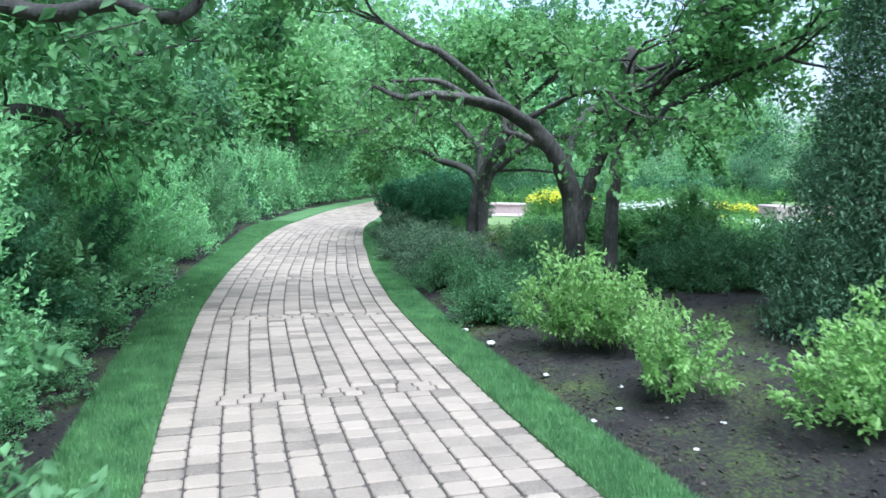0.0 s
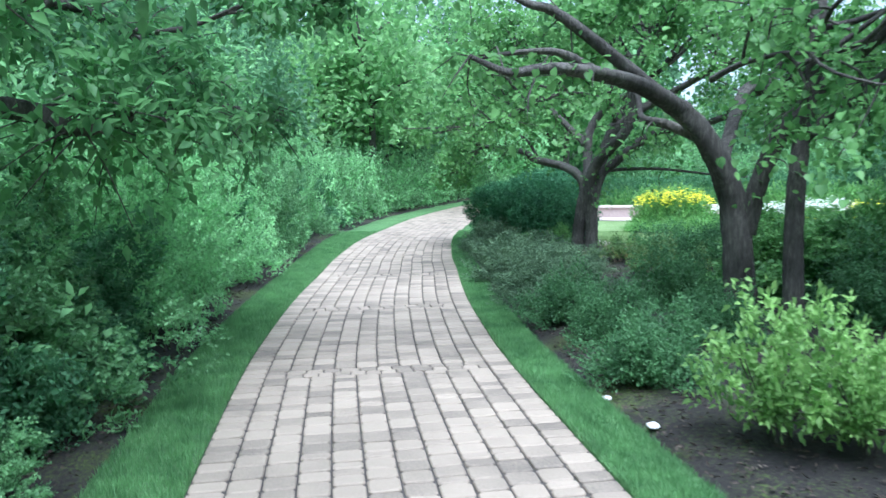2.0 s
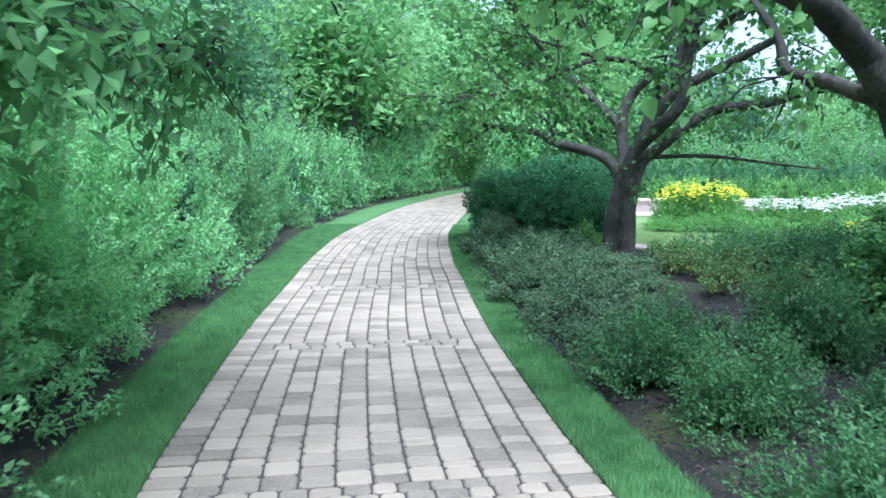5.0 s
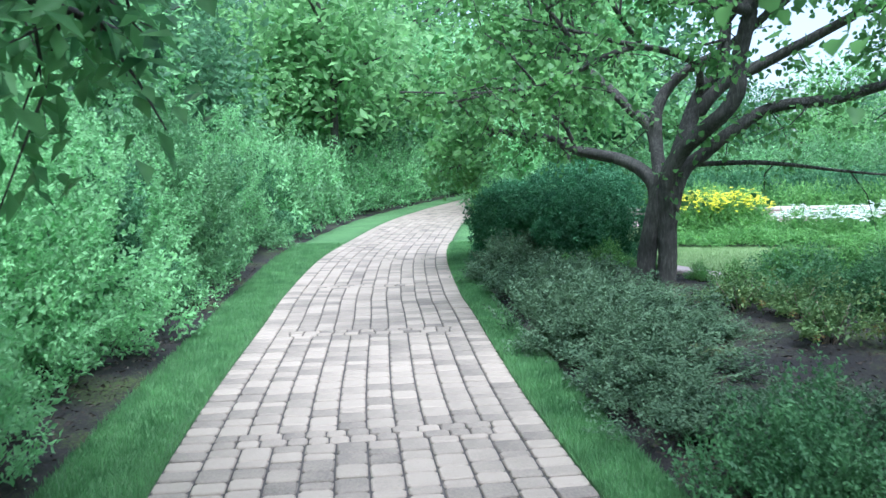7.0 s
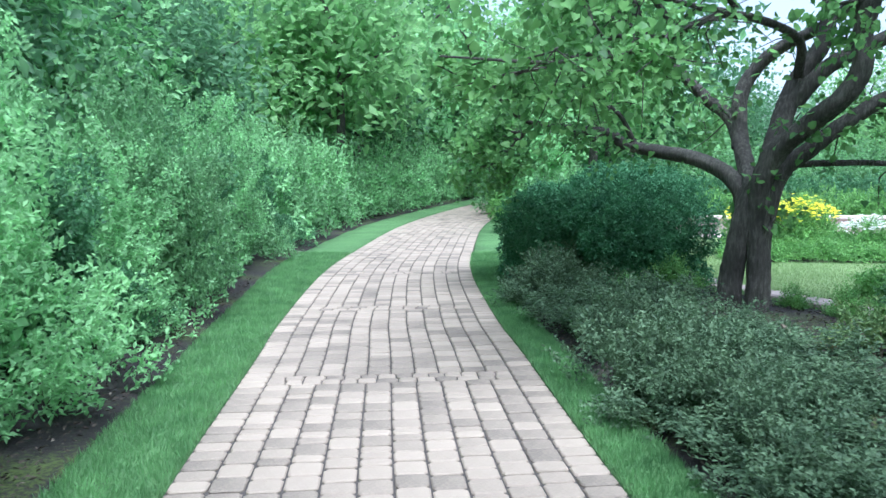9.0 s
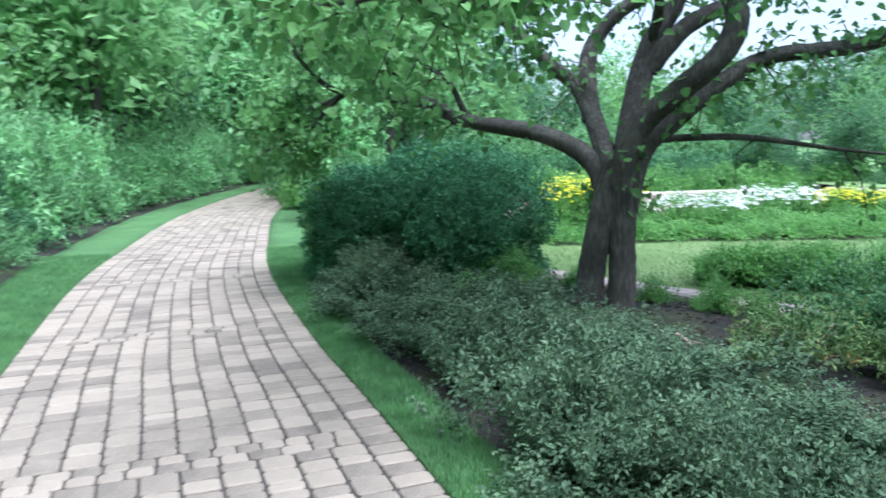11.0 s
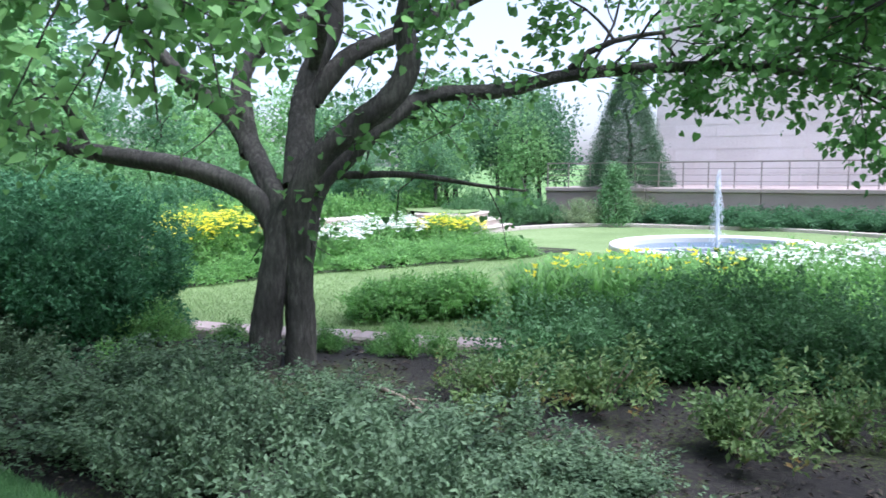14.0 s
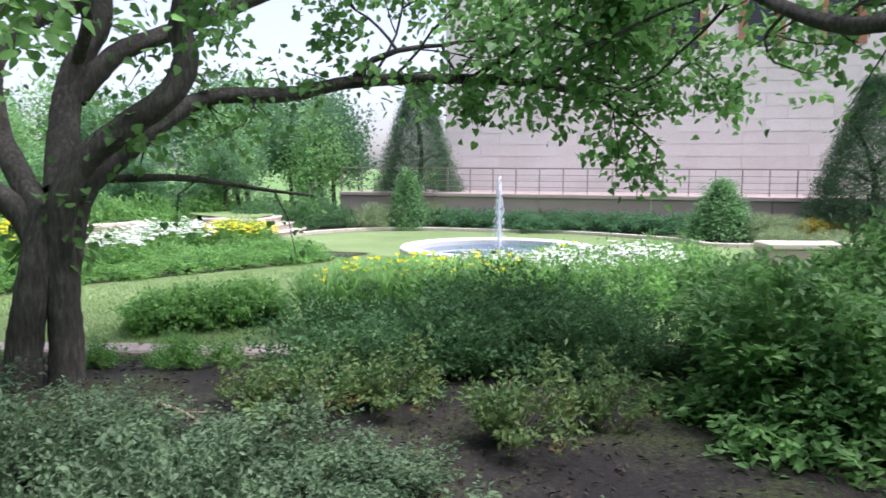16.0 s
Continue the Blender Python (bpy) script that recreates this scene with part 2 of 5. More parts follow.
def spline(points, steps=8):
    """Smooth curve through points (Catmull-Rom)."""
    p = np.array(points, float)
    p = np.vstack([2 * p[0] - p[1], p, 2 * p[-1] - p[-2]])
    out = []
    for i in range(1, len(p) - 2):
        for t in np.linspace(0, 1, steps, endpoint=False):
            a, b, c, d = p[i - 1], p[i], p[i + 1], p[i + 2]
            out.append(0.5 * (2 * b + (c - a) * t + (2 * a - 5 * b + 4 * c - d) * t * t + (3 * b - a - 3 * c + d) * t ** 3))
    out.append(p[-2])
    return np.array(out)


def tube_arrays(pts, radii, sides=10, rough=0.0, rng=None):
    """A tapered limb along pts, with a slightly uneven skin."""
    pts = np.asarray(pts, float)
    n = len(pts)
    tan = unit(np.gradient(pts, axis=0))
    ref = np.array([0.31, 0.95, 0.05])
    a = unit(np.cross(tan, ref))
    b = np.cross(tan, a)
    ang = np.linspace(0, 2 * math.pi, sides, endpoint=False)
    r = np.repeat(np.asarray(radii, float)[:, None], sides, 1)
    if rough and rng is not None:
        r = r * (1 + rough * (rng.random((n, sides)) - 0.5) + rough * 0.9 * np.sin(ang * 3 + np.linspace(0, 5, n)[:, None]))
    v = pts[:, None, :] + r[..., None] * (np.cos(ang)[None, :, None] * a[:, None, :] + np.sin(ang)[None, :, None] * b[:, None, :])
    i, j = np.meshgrid(np.arange(n - 1), np.arange(sides), indexing="ij")
    k = (j + 1) % sides
    f = np.stack([i * sides + j, i * sides + k, (i + 1) * sides + k, (i + 1) * sides + j], -1).reshape(-1, 4)
    v = np.vstack([v.reshape(-1, 3), pts[-1] + tan[-1] * radii[-1]])
    tip = n * sides
    last = (n - 1) * sides
    cap = np.array([[last + q, last + (q + 1) % sides, tip, tip] for q in range(sides)])
    return v, f, cap


def tubes_mesh(name, limbs, sides=8, rough=0.12, seed=1):
    """One mesh from several limbs, each (points, radii)."""
    rng = np.random.default_rng(seed)
    vs, fs, off = [], [], 0
    for pts, rad in limbs:
        v, f, cap = tube_arrays(pts, rad, sides, rough, rng)
        tri = cap[:, :3]
        vs.append(v)
        fs += [tuple(q + off) for q in f] + [tuple(q + off) for q in tri]
        off += len(v)
    me = bpy.data.meshes.new(name)
    me.from_pydata(np.vstack(vs).tolist(), [], [tuple(int(x) for x in q) for q in fs])
    me.polygons.foreach_set("use_smooth", [True] * len(me.polygons))
    return me


def leaves(base, way, size, width, rng, droop=0.0, heart=False):
    """Verts and faces of leaves that start at base and point along way."""
    n = len(base)
    way = unit(way + np.array([0, 0, -droop]))
    rnd = rng.normal(size=(n, 3)) * 0.55 + np.array([0, 0, 1.0])
    side = unit(np.cross(way, rnd))
    nor = np.cross(side, way)
    s = (np.asarray(size) * (0.7 + 0.6 * rng.random(n)))[:, None]
    w = s * width
    if heart:
        outline = [(0, 0, 0), (-0.08, 0.28, 0.08), (0.22, 0.5, 0.14), (0.6, 0.36, 0.08), (1.0, 0.0, -0.1), (0.6, -0.36, 0.08), (0.22, -0.5, 0.14), (-0.08, -0.28, 0.08)]
        tri = np.array([[0, 1, 2], [0, 2, 3], [0, 3, 4], [0, 4, 5], [0, 5, 6], [0, 6, 7]])
    else:
        outline = [(0, 0, 0), (0.45, 0.5, 0.12), (1.0, 0.0, -0.08), (0.45, -0.5, 0.12)]
        tri = np.array([[0, 1, 2], [0, 2, 3]])
    v = np.stack([base + way * s * u + side * w * q + nor * s * h for u, q, h in outline], 1)
    f = (np.arange(n)[:, None, None] * len(outline) + tri[None]).reshape(-1, 3)
    return v.reshape(-1, 3), f


def dome_ways(n, rng, low=-0.25):
    z = low + (1 - low) * rng.random(n)
    a = rng.random(n) * 2 * math.pi
    q = np.sqrt(np.maximum(0, 1 - z * z))
    return np.stack([q * np.cos(a), q * np.sin(a), z], -1)


def lumps(d, seed, amount, lobes=46):
    """Uneven radius factor over directions d: broad swells, and rounded lobes with grooves between them."""
    r = np.random.default_rng(seed)
    out = np.ones(len(d))
    for k in (2.0, 3.7):
        w = unit(r.normal(size=(5, 3)))
        ph = r.random(5) * 6.28
        out += amount / math.sqrt(k) * 0.45 * np.sin(d @ w.T * k * 1.6 + ph).sum(1)
    heads = unit(r.normal(size=(lobes, 3)))
    gain = 0.75 + 0.5 * r.random(lobes)
    near = d @ heads.T
    best = near.argmax(1)
    gap = np.arccos(np.clip(near.max(1), -1, 1)) / math.sqrt(4.0 / lobes)
    return out + min(1.0, amount * 2.6) * (0.24 * gain[best] - 0.55 * gap ** 1.5)


def shrub_mesh(name, size, twigs, per, leaf, width, seed, lump=0.16, up=0.35, block=0.0, low=-0.3, shoot=0.12, fill=2.0):
    """Foliage of a shrub: leafy twigs over an uneven dome of the given radii, filled with larger inner leaves. block squares it up."""
    rng = np.random.default_rng(seed)
    d = dome_ways(twigs, rng, low)
    if block:
        d = d / (np.abs(d) ** 6).sum(1, keepdims=True) ** (block / 6)
    shell = np.clip(lumps(unit(d), seed, lump), 0.45, 1.5) * (0.84 + 0.2 * rng.random(twigs) ** 0.7)
    size = np.array(size)
    tips = d * shell[:, None] * size * np.array([1, 1, 1.0])
    out = unit(d * np.array([1, 1, 0.8]) + np.array([0, 0, up]) + rng.normal(size=d.shape) * 0.35)
    t = rng.random((twigs, per))
    base = tips[:, None, :] + out[:, None, :] * ((t - 0.5) * shoot * 2)[..., None] + rng.normal(size=(twigs, per, 3)) * leaf * 0.36
    way = unit(out[:, None, :] * 0.6 + rng.normal(size=(twigs, per, 3)) * 0.75)
    v, f = leaves(base.reshape(-1, 3), way.reshape(-1, 3), leaf, width, rng)
    k = int(twigs * fill)
    d2 = dome_ways(k, rng, low)
    if block:
        d2 = d2 / (np.abs(d2) ** 6).sum(1, keepdims=True) ** (block / 6)
    b2 = d2 * size * (np.clip(lumps(unit(d2), seed, lump), 0.45, 1.5) * (0.3 + 0.38 * rng.random(k)))[:, None]
    v2, f2 = leaves(b2, rng.normal(size=(k, 3)), leaf * 1.7, width * 1.2, rng)
    v = np.vstack([v, v2])
    f = np.vstack([f, f2 + len(v) - len(v2)])
    v[:, 2] += size[2] * 1.0 * (0.32 if low > -0.5 else 0.5)
    quad = v.reshape(-1, 4, 3)
    quad = quad[quad[:, :, 2].min(1) > 0.025]
    f = (np.arange(len(quad))[:, None, None] * 4 + np.array([[0, 1, 2], [0, 2, 3]])[None]).reshape(-1, 3)
    return mesh_np(name, quad.reshape(-1, 3), f)


def stems_for(parent, count, height, spread, radius, seed, material):
    rng = np.random.default_rng(seed)
    for k in range(count):
        a = k * 2.4 + rng.random()
        q = np.array([math.cos(a), math.sin(a), 0])
        pts = spline([q * 0.04, q * spread * 0.4 + np.array([0, 0, height * 0.35]), q * spread + np.array([0, 0, height])], 4)
        part("stem", tubes_mesh("stem", [(pts, np.linspace(radius, radius * 0.4, len(pts)))], 6, 0.1, seed + k), material, parent)


def smooth(a, b, x):
    t = np.clip((x - a) / (b - a), 0, 1)
    return t * t * (3 - 2 * t)


# ---- plan of the path ----
MID = spline([(3.2, -8, 0), (1.95, -4, 0), (0.72, 0, 0), (-0.34, 3.4, 0), (-0.92, 5.5, 0), (-1.45, 7.6, 0), (-1.74, 9, 0), (-2.09, 11, 0), (-2.43, 13.5, 0), (-2.64, 15, 0), (-2.93, 18, 0),
              (-2.98, 20.6, 0), (-2.85, 26, 0), (-2.3, 31, 0), (-1.3, 37, 0), (0.4, 45, 0), (3.2, 56, 0), (7.0, 66, 0)], 24)
HALF = 1.04
_seg = np.linalg.norm(np.diff(MID, axis=0), axis=1)
ARC = np.concatenate([[0], np.cumsum(_seg)])
TAN = unit(np.gradient(MID, axis=0))


def along(s, u, z=0.0):
    """World place at s metres along the path's middle line and u metres to the right of it."""
    x, y = np.interp(s, ARC, MID[:, 0]), np.interp(s, ARC, MID[:, 1])
    tx, ty = np.interp(s, ARC, TAN[:, 0]), np.interp(s, ARC, TAN[:, 1])
    return np.stack([x + u * ty, y - u * tx, np.zeros_like(x) + z], -1)


def s_of(y):
    return float(np.interp(y, MID[:, 1], ARC))


def strip_left(y):
    return np.interp(y, [0, 3.4, 8, 12, 16, 20, 26], [0.46, 0.46, 0.50, 0.54, 0.62, 0.85, 0.95])


def strip_right(y):
    return np.interp(y, [0, 3.4, 10, 14, 17.5, 20, 26], [0.38, 0.38, 0.36, 0.33, 0.40, 0.65, 0.7])


def edge_right(y):
    """x of the outer edge of the grass strip on the garden side."""
    return np.interp(y, MID[:, 1], MID[:, 0]) + (HALF + strip_right(y)) * 1.04


def bed_far(y):
    return np.interp(y, [-8, 5, 9, 12, 13.0, 13.9, 14.8, 15.25, 15.68, 16.44, 17.2, 18.2, 19.5], [9.0, 8.0, 6.5, 4.6, 3.6, 2.7, 2.02, 1.82, 1.6, 1.16, 0.92, 0.8, 0.6])


def bed_z(x, y):
    d, e = x - edge_right(y), bed_far(y) - x
    return 0.015 + 0.13 * smooth(0.15, 1.3, d) * smooth(0.05, 1.2, e)


def sheet(name, rows, material, parent=None, label="", smooth_it=True):
    """Grid mesh from rows of points."""
    r = np.array(rows)
    n, m = r.shape[:2]
    i, j = np.meshgrid(np.arange(n - 1), np.arange(m - 1), indexing="ij")
    f = np.stack([i * m + j, i * m + j + 1, (i + 1) * m + j + 1, (i + 1) * m + j], -1).reshape(-1, 4)
    return part(name, mesh_np(name, r.reshape(-1, 3), f, smooth_it), material, parent, label)


# ---- ground, path, beds, lawn ----
g = 2500
ground = sheet("ground", [[(x, y, -0.06) for x in np.linspace(-g, g, 9)] for y in np.linspace(-g, g, 9)], M_GROUND)
tagged(ground, "flat grassy ground reaching to the horizon", "ground", "", "structure")
ss = np.arange(0.3, ARC[-1] - 0.5, 0.25)
path = sheet("path", [[along(s, u, -0.014) for u in np.linspace(-HALF, HALF, 5)] for s in ss], M_JOINT)
tagged(path, "curving path of pinkish tumbled concrete pavers with dark joints", "path", "", "structure")
rows_l, rows_r = [], []
for s in ss:
    y0 = along(s, 0)[1]
    wl_, wr_ = strip_left(y0), strip_right(y0)
    rows_l.append([along(s, -HALF - wl_ * k, -0.055 if k in (0, 1) else 0.012 + 0.008 * math.sin(s * 3 + k * 9)) for k in (0, 0.02, 0.35, 0.7, 0.98, 1)])
    rows_r.append([along(s, HALF + wr_ * k, -0.055 if k in (0, 1) else 0.012 + 0.008 * math.sin(s * 2.7 + k * 8)) for k in (0, 0.02, 0.35, 0.7, 0.98, 1)])
strip_l = tagged(sheet("grass_verge", rows_l, M_STRIP), "narrow dark green mown grass verge between path and hedge", "grass verge", "", "structure")
strip_r = tagged(sheet("grass_verge", rows_r, M_STRIP), "narrow green mown grass verge between path and planting bed", "grass verge", "", "structure")
rows = []
for y in np.arange(-8, 19.51, 0.25):
    x0, x1 = edge_right(y) - 0.03, bed_far(y)
    rows.append([(x, y, (bed_z(x, y) if 0 < k < 1 else -0.05) + (0.02 * noise.noise(Vector((x * 2.2, y * 2.2, 0))) if 0.02 < k < 0.98 else 0)) for k in np.linspace(0, 1, 26) for x in [x0 + (x1 - x0) * k]])
bed = tagged(sheet("planting_bed", rows, M_SOIL), "dark mulched soil of the planting bed with mossy patches", "planting bed", "", "structure")
rows = []
for s in ss:
    y0 = along(s, 0)[1]
    w0 = HALF + strip_left(y0) - 0.02
    rows.append([along(s, -w0 - k, -0.05 if k == 0 else 0.01 + 0.05 * min(k, 1) + 0.015 * noise.noise(Vector((k * 3, s * 2.5, 3)))) for k in (0, 0.05, 0.2, 0.4, 0.7, 1.2, 2.5, 6, 14, 30)])
bed_l = tagged(sheet("planting_bed", rows, M_SOIL), "dark soil under the hedge beside the path", "planting bed", "", "structure")
rows = [[(x, y, -0.035 + 0.012 * noise.noise(Vector((x * 0.5, y * 0.5, 5)))) for x in np.linspace(max(-1.2, bed_far(min(y, 19.5)) - 0.3) if y < 19.5 else -1.2, 19, 60)] for y in np.linspace(3, 24, 64)]
lawn = tagged(sheet("lawn", rows, M_LAWN), "bright mown lawn of the formal garden", "lawn", "", "structure")


# ---- trees ----
def grow(rng, start, way, length, radius, level, limbs, twigs, rise=0.05, wander=0.35):
    """Recursive branching: limbs collects (points, radii), twigs the leafy ends (start, way, length)."""
    n = 5
    pts, d = [np.array(start, float)], np.array(way, float)
    for _ in range(n):
        d = unit(d + rng.normal(size=3) * wander * 0.4 + np.array([0, 0, rise]))
        pts.append(pts[-1] + d * length / n)
    pts = np.array(pts)
    limbs.append((pts, np.linspace(radius, radius * 0.45, len(pts))))
    if level == 0:
        for k in range(2, n + 1):
            twigs.append((pts[k], unit(d + rng.normal(size=3) * 0.8), length * 0.5))
        return
    for k in range(rng.integers(3, 5)):
        at_ = pts[rng.integers(2, n + 1)]
        grow(rng, at_, unit(d + rng.normal(size=3) * np.array([0.8, 0.8, 0.45])), length * rng.uniform(0.5, 0.75), radius * 0.5, level - 1, limbs, twigs, rise, wander)


def leafy(name, twigs, per, leaf, width, rng, droop=0.5, heart=False, spread=0.08):
    """Foliage hung along twigs (start, way, length)."""
    s = np.array([t[0] for t in twigs])
    w = np.array([t[1] for t in twigs])
    ln = np.array([t[2] for t in twigs])
    t = rng.random((len(s), per))
    base = s[:, None] + w[:, None] * (t * ln[:, None])[..., None] + rng.normal(size=(len(s), per, 3)) * spread
    way = unit(w[:, None] * 0.5 + rng.normal(size=base.shape) * 0.7)
    v, f = leaves(base.reshape(-1, 3), way.reshape(-1, 3), leaf, width, rng, droop, heart)
    return mesh_np(name, v, f)


def limb_twigs(rng, pts, every, length, limbs, twigs, start=0.3, radius=0.008, sag=-0.15):
    """Side twigs with leaves along the outer part of a limb."""
    cut = int(len(pts) * start)
    seg = pts[cut:]
    total = np.linalg.norm(np.diff(seg, axis=0), axis=1).sum()
    for k in range(int(total / every)):
        p = seg[rng.integers(0, len(seg))]
        d = unit(rng.normal(size=3) * np.array([1, 1, 0.5]) + np.array([0, 0, sag]))
        ln = length * rng.uniform(0.5, 1.2)
        q = np.array([p, p + d * ln * 0.5 + rng.normal(size=3) * 0.04, p + d * ln + np.array([0, 0, sag * ln])])
        limbs.append((q, np.array([radius, radius * 0.7, radius * 0.35])))
        twigs.append((q[0] + (q[1] - q[0]) * 0.4, unit(q[2] - q[0]), ln))


def garden_tree(name, label, trunks, limb_list, crown_ways, seed, material=M_HEART, leaf=0.085, width=0.95, per=16, heart=True, twig_len=0.55, every=0.09, category="tree", tops=1.0, start=0.35):
    """Tree from trunk lines and main limbs, each (points, thick, thin, leafy share, continue); smaller wood and leaves grow from them."""
    rng = np.random.default_rng(seed)
    root = np.array(trunks[0][0][0])
    tree = thing(name, label, category, tuple(root))
    fine, twigs = [], []
    for pts, r0, r1 in trunks:
        sp = spline([np.array(p) - root for p in pts], 8)
        rad = np.linspace(r0, r1, len(sp))
        rad[:4] *= np.array([1.22, 1.1, 1.04, 1.0])
        part("trunk", tubes_mesh("trunk", [(sp, rad)], 16, 0.1, seed), M_BARK, tree)
    for pts, r0, r1, share, cont in limb_list:
        sp = spline([np.array(p) - root for p in pts], 8)
        part("limb", tubes_mesh("limb", [(sp, np.linspace(r0, r1, len(sp)))], 12, 0.1, seed + 3), M_BARK, tree)
        if share:
            limb_twigs(rng, sp, every / share, twig_len, fine, twigs, start)
        if cont:
            d = unit(sp[-1] - sp[-4])
            for _ in range(3):
                grow(rng, sp[-1], unit(d + rng.normal(size=3) * 0.45), cont, r1 * 0.9, 2, fine, twigs, 0.02)
    for p, d, ln, *lv in crown_ways:
        grow(rng, np.array(p) - root, unit(np.array(d, float)), ln, 0.03 if not lv else 0.014, lv[0] if lv else 2, fine, twigs, 0.0)
    tagged(part("branchwork", tubes_mesh("branchwork", fine, 5, 0.0, seed), M_BARK, tree), "thin dark branching twigs", "", "", "stuff")
    part("crown", leafy("crown", twigs, per, leaf, width, rng, 0.3, heart), material, tree, "crown of broad green leaves with gaps")
    return tree


TREE_A = garden_tree(
    "redbud_tree", "mature spreading tree with twin twisted trunks and heart-shaped leaves", [
        ([(0.54, 14.82, -0.07), (0.56, 14.8, 0.39), (0.61, 14.74, 0.91), (0.68, 14.75, 1.2), (0.72, 14.95, 1.41), (0.74, 15.23, 1.67)], 0.1, 0.064),
        ([(0.74, 14.68, -0.07), (0.77, 14.69, 0.44), (0.76, 14.69, 0.89), (0.8, 14.7, 1.19), (0.89, 14.8, 1.44), (1.03, 14.99, 1.82)], 0.113, 0.069)], [
        ([(0.54, 14.83, -0.07), (0.56, 14.81, 0.39), (0.61, 14.76, 0.8), (0.66, 14.76, 1.05), (0.61, 14.99, 1.32), (0.36, 15.43, 1.52), (-0.15, 16.19, 1.67), (-0.33, 16.37, 1.81), (-0.71, 16.56, 1.87), (-1.13, 16.8, 1.95)], 0.117, 0.037, 0.8, 0.7),
        ([(-0.08, 16.13, 1.67), (-0.25, 16.08, 1.98), (-0.45, 16.13, 2.14)], 0.032, 0.016, 1.0, 0),
        ([(0.72, 14.92, 1.34), (0.74, 15.27, 1.72), (0.7, 15.49, 1.94), (0.54, 15.66, 2.11), (0.31, 15.75, 2.36), (0.04, 15.88, 2.63)], 0.08, 0.048, 0.5, 0.8),
        ([(0.74, 15.23, 1.61), (0.79, 15.43, 2.07), (0.92, 15.5, 2.34), (1.15, 15.48, 2.57), (1.56, 15.43, 2.79), (2.01, 15.39, 3.16)], 0.08, 0.048, 0.4, 0.9),
        ([(0.85, 14.81, 1.37), (1.06, 15.03, 1.89), (1.2, 15.1, 2.23), (1.42, 15.1, 2.59), (1.51, 15.24, 3.06)], 0.106, 0.064, 0.2, 0.9),
        ([(0.74, 14.67, -0.07), (0.76, 14.68, 0.42), (0.74, 14.68, 0.85), (0.74, 14.63, 1.27), (0.83, 14.54, 1.55), (1.0, 14.36, 1.77), (1.19, 14.15, 1.99), (1.3, 14.1, 2.22), (1.3, 14.14, 2.47), (1.38, 14.04, 2.98)], 0.101, 0.074, 0.1, 0.8),
        ([(1.14, 15.04, 2.01), (1.4, 14.94, 2.32), (1.74, 14.81, 2.51), (2.13, 14.65, 2.72), (2.58, 14.45, 2.97)], 0.08, 0.048, 0.4, 0.8),
        ([(0.75, 14.69, -0.07), (0.78, 14.7, 0.42), (0.79, 14.69, 0.85), (0.91, 14.67, 1.35), (1.15, 14.63, 1.58), (1.44, 14.54, 1.83), (1.79, 14.42, 2.04), (2.29, 14.13, 2.09), (2.68, 13.8, 2.21), (3.08, 13.33, 2.25), (3.45, 12.87, 2.25), (3.85, 12.37, 2.17), (4.11, 11.97, 1.98)], 0.095, 0.027, 0.9, 0),
        ([(0.98, 14.81, 1.45), (1.66, 14.72, 1.46), (2.14, 14.72, 1.42), (2.65, 14.69, 1.35), (3.19, 14.64, 1.29)], 0.032, 0.011, 0.35, 0),
        ([(1.19, 15.07, 2.24), (1.03, 14.73, 2.56), (0.31, 14.27, 2.68), (-0.33, 13.67, 2.4), (-0.77, 13.2, 2.21), (-1.25, 12.73, 2.11), (-1.94, 12.16, 2.08)], 0.045, 0.006, 1.0, 0),
    ], [((0.31, 14.27, 2.66), (-0.8, -0.1, -0.05), 0.9, 1), ((-0.33, 13.67, 2.4), (-0.9, 0.2, 0.1), 0.9, 1), ((-0.33, 13.67, 2.4), (-0.3, -0.8, 0.0), 0.8, 1), ((-0.77, 13.2, 2.2), (-0.8, 0.4, 0.2), 0.9, 1), ((-0.77, 13.2, 2.2), (-0.5, -0.6, 0.3), 0.8, 1), ((0.31, 14.27, 2.7), (-0.6, 0.3, 0.5), 1.2), ((3.3, 13.1, 2.25), (0.3, -0.6, 0.3), 1.0), ((3.6, 12.7, 2.25), (0.5, -0.4, 0.35), 1.0), ((3.85, 12.37, 2.2), (0.2, -0.8, 0.3), 1.0), ((2.68, 13.8, 2.25), (0.4, -0.5, 0.5), 1.0), ((3.1, 13.32, 2.24), (0.6, -0.3, -0.1), 0.8, 1), ((3.52, 12.74, 2.24), (0.5, -0.6, 0.0), 0.8, 1), ((3.84, 12.37, 2.19), (0.2, -0.8, -0.2), 0.8, 1), ((3.2, 13.16, 2.29), (0.3, -0.5, 0.5), 0.9, 1), ((3.73, 12.53, 2.24), (0.2, -0.6, 0.5), 0.9, 1), ((2.78, 13.7, 2.24), (0.3, -0.3, 0.6), 1.0, 1), ((3.31, 13.06, 2.24), (-0.2, -0.7, 0.2), 0.9, 1), ((3.63, 12.63, 2.24), (-0.3, -0.7, 0.4), 0.9, 1), ((3.95, 12.21, 2.14), (-0.3, -0.7, 0.0), 0.8, 1), ((2.89, 13.59, 2.24), (-0.1, -0.6, 0.5), 0.9, 1), ((-0.82, 13.16, 2.24), (-0.5, 0.3, 0.1), 0.7, 1), ((-1.25, 12.74, 2.08), (-0.4, -0.2, -0.1), 0.5, 1), ((0.34, 14.22, 2.72), (-0.7, -0.5, 0.6), 1.1), ((-0.29, 13.7, 2.51), (-0.6, -0.4, 0.7), 1.0)], 11, M_HEART, 0.06, 0.95, 19)

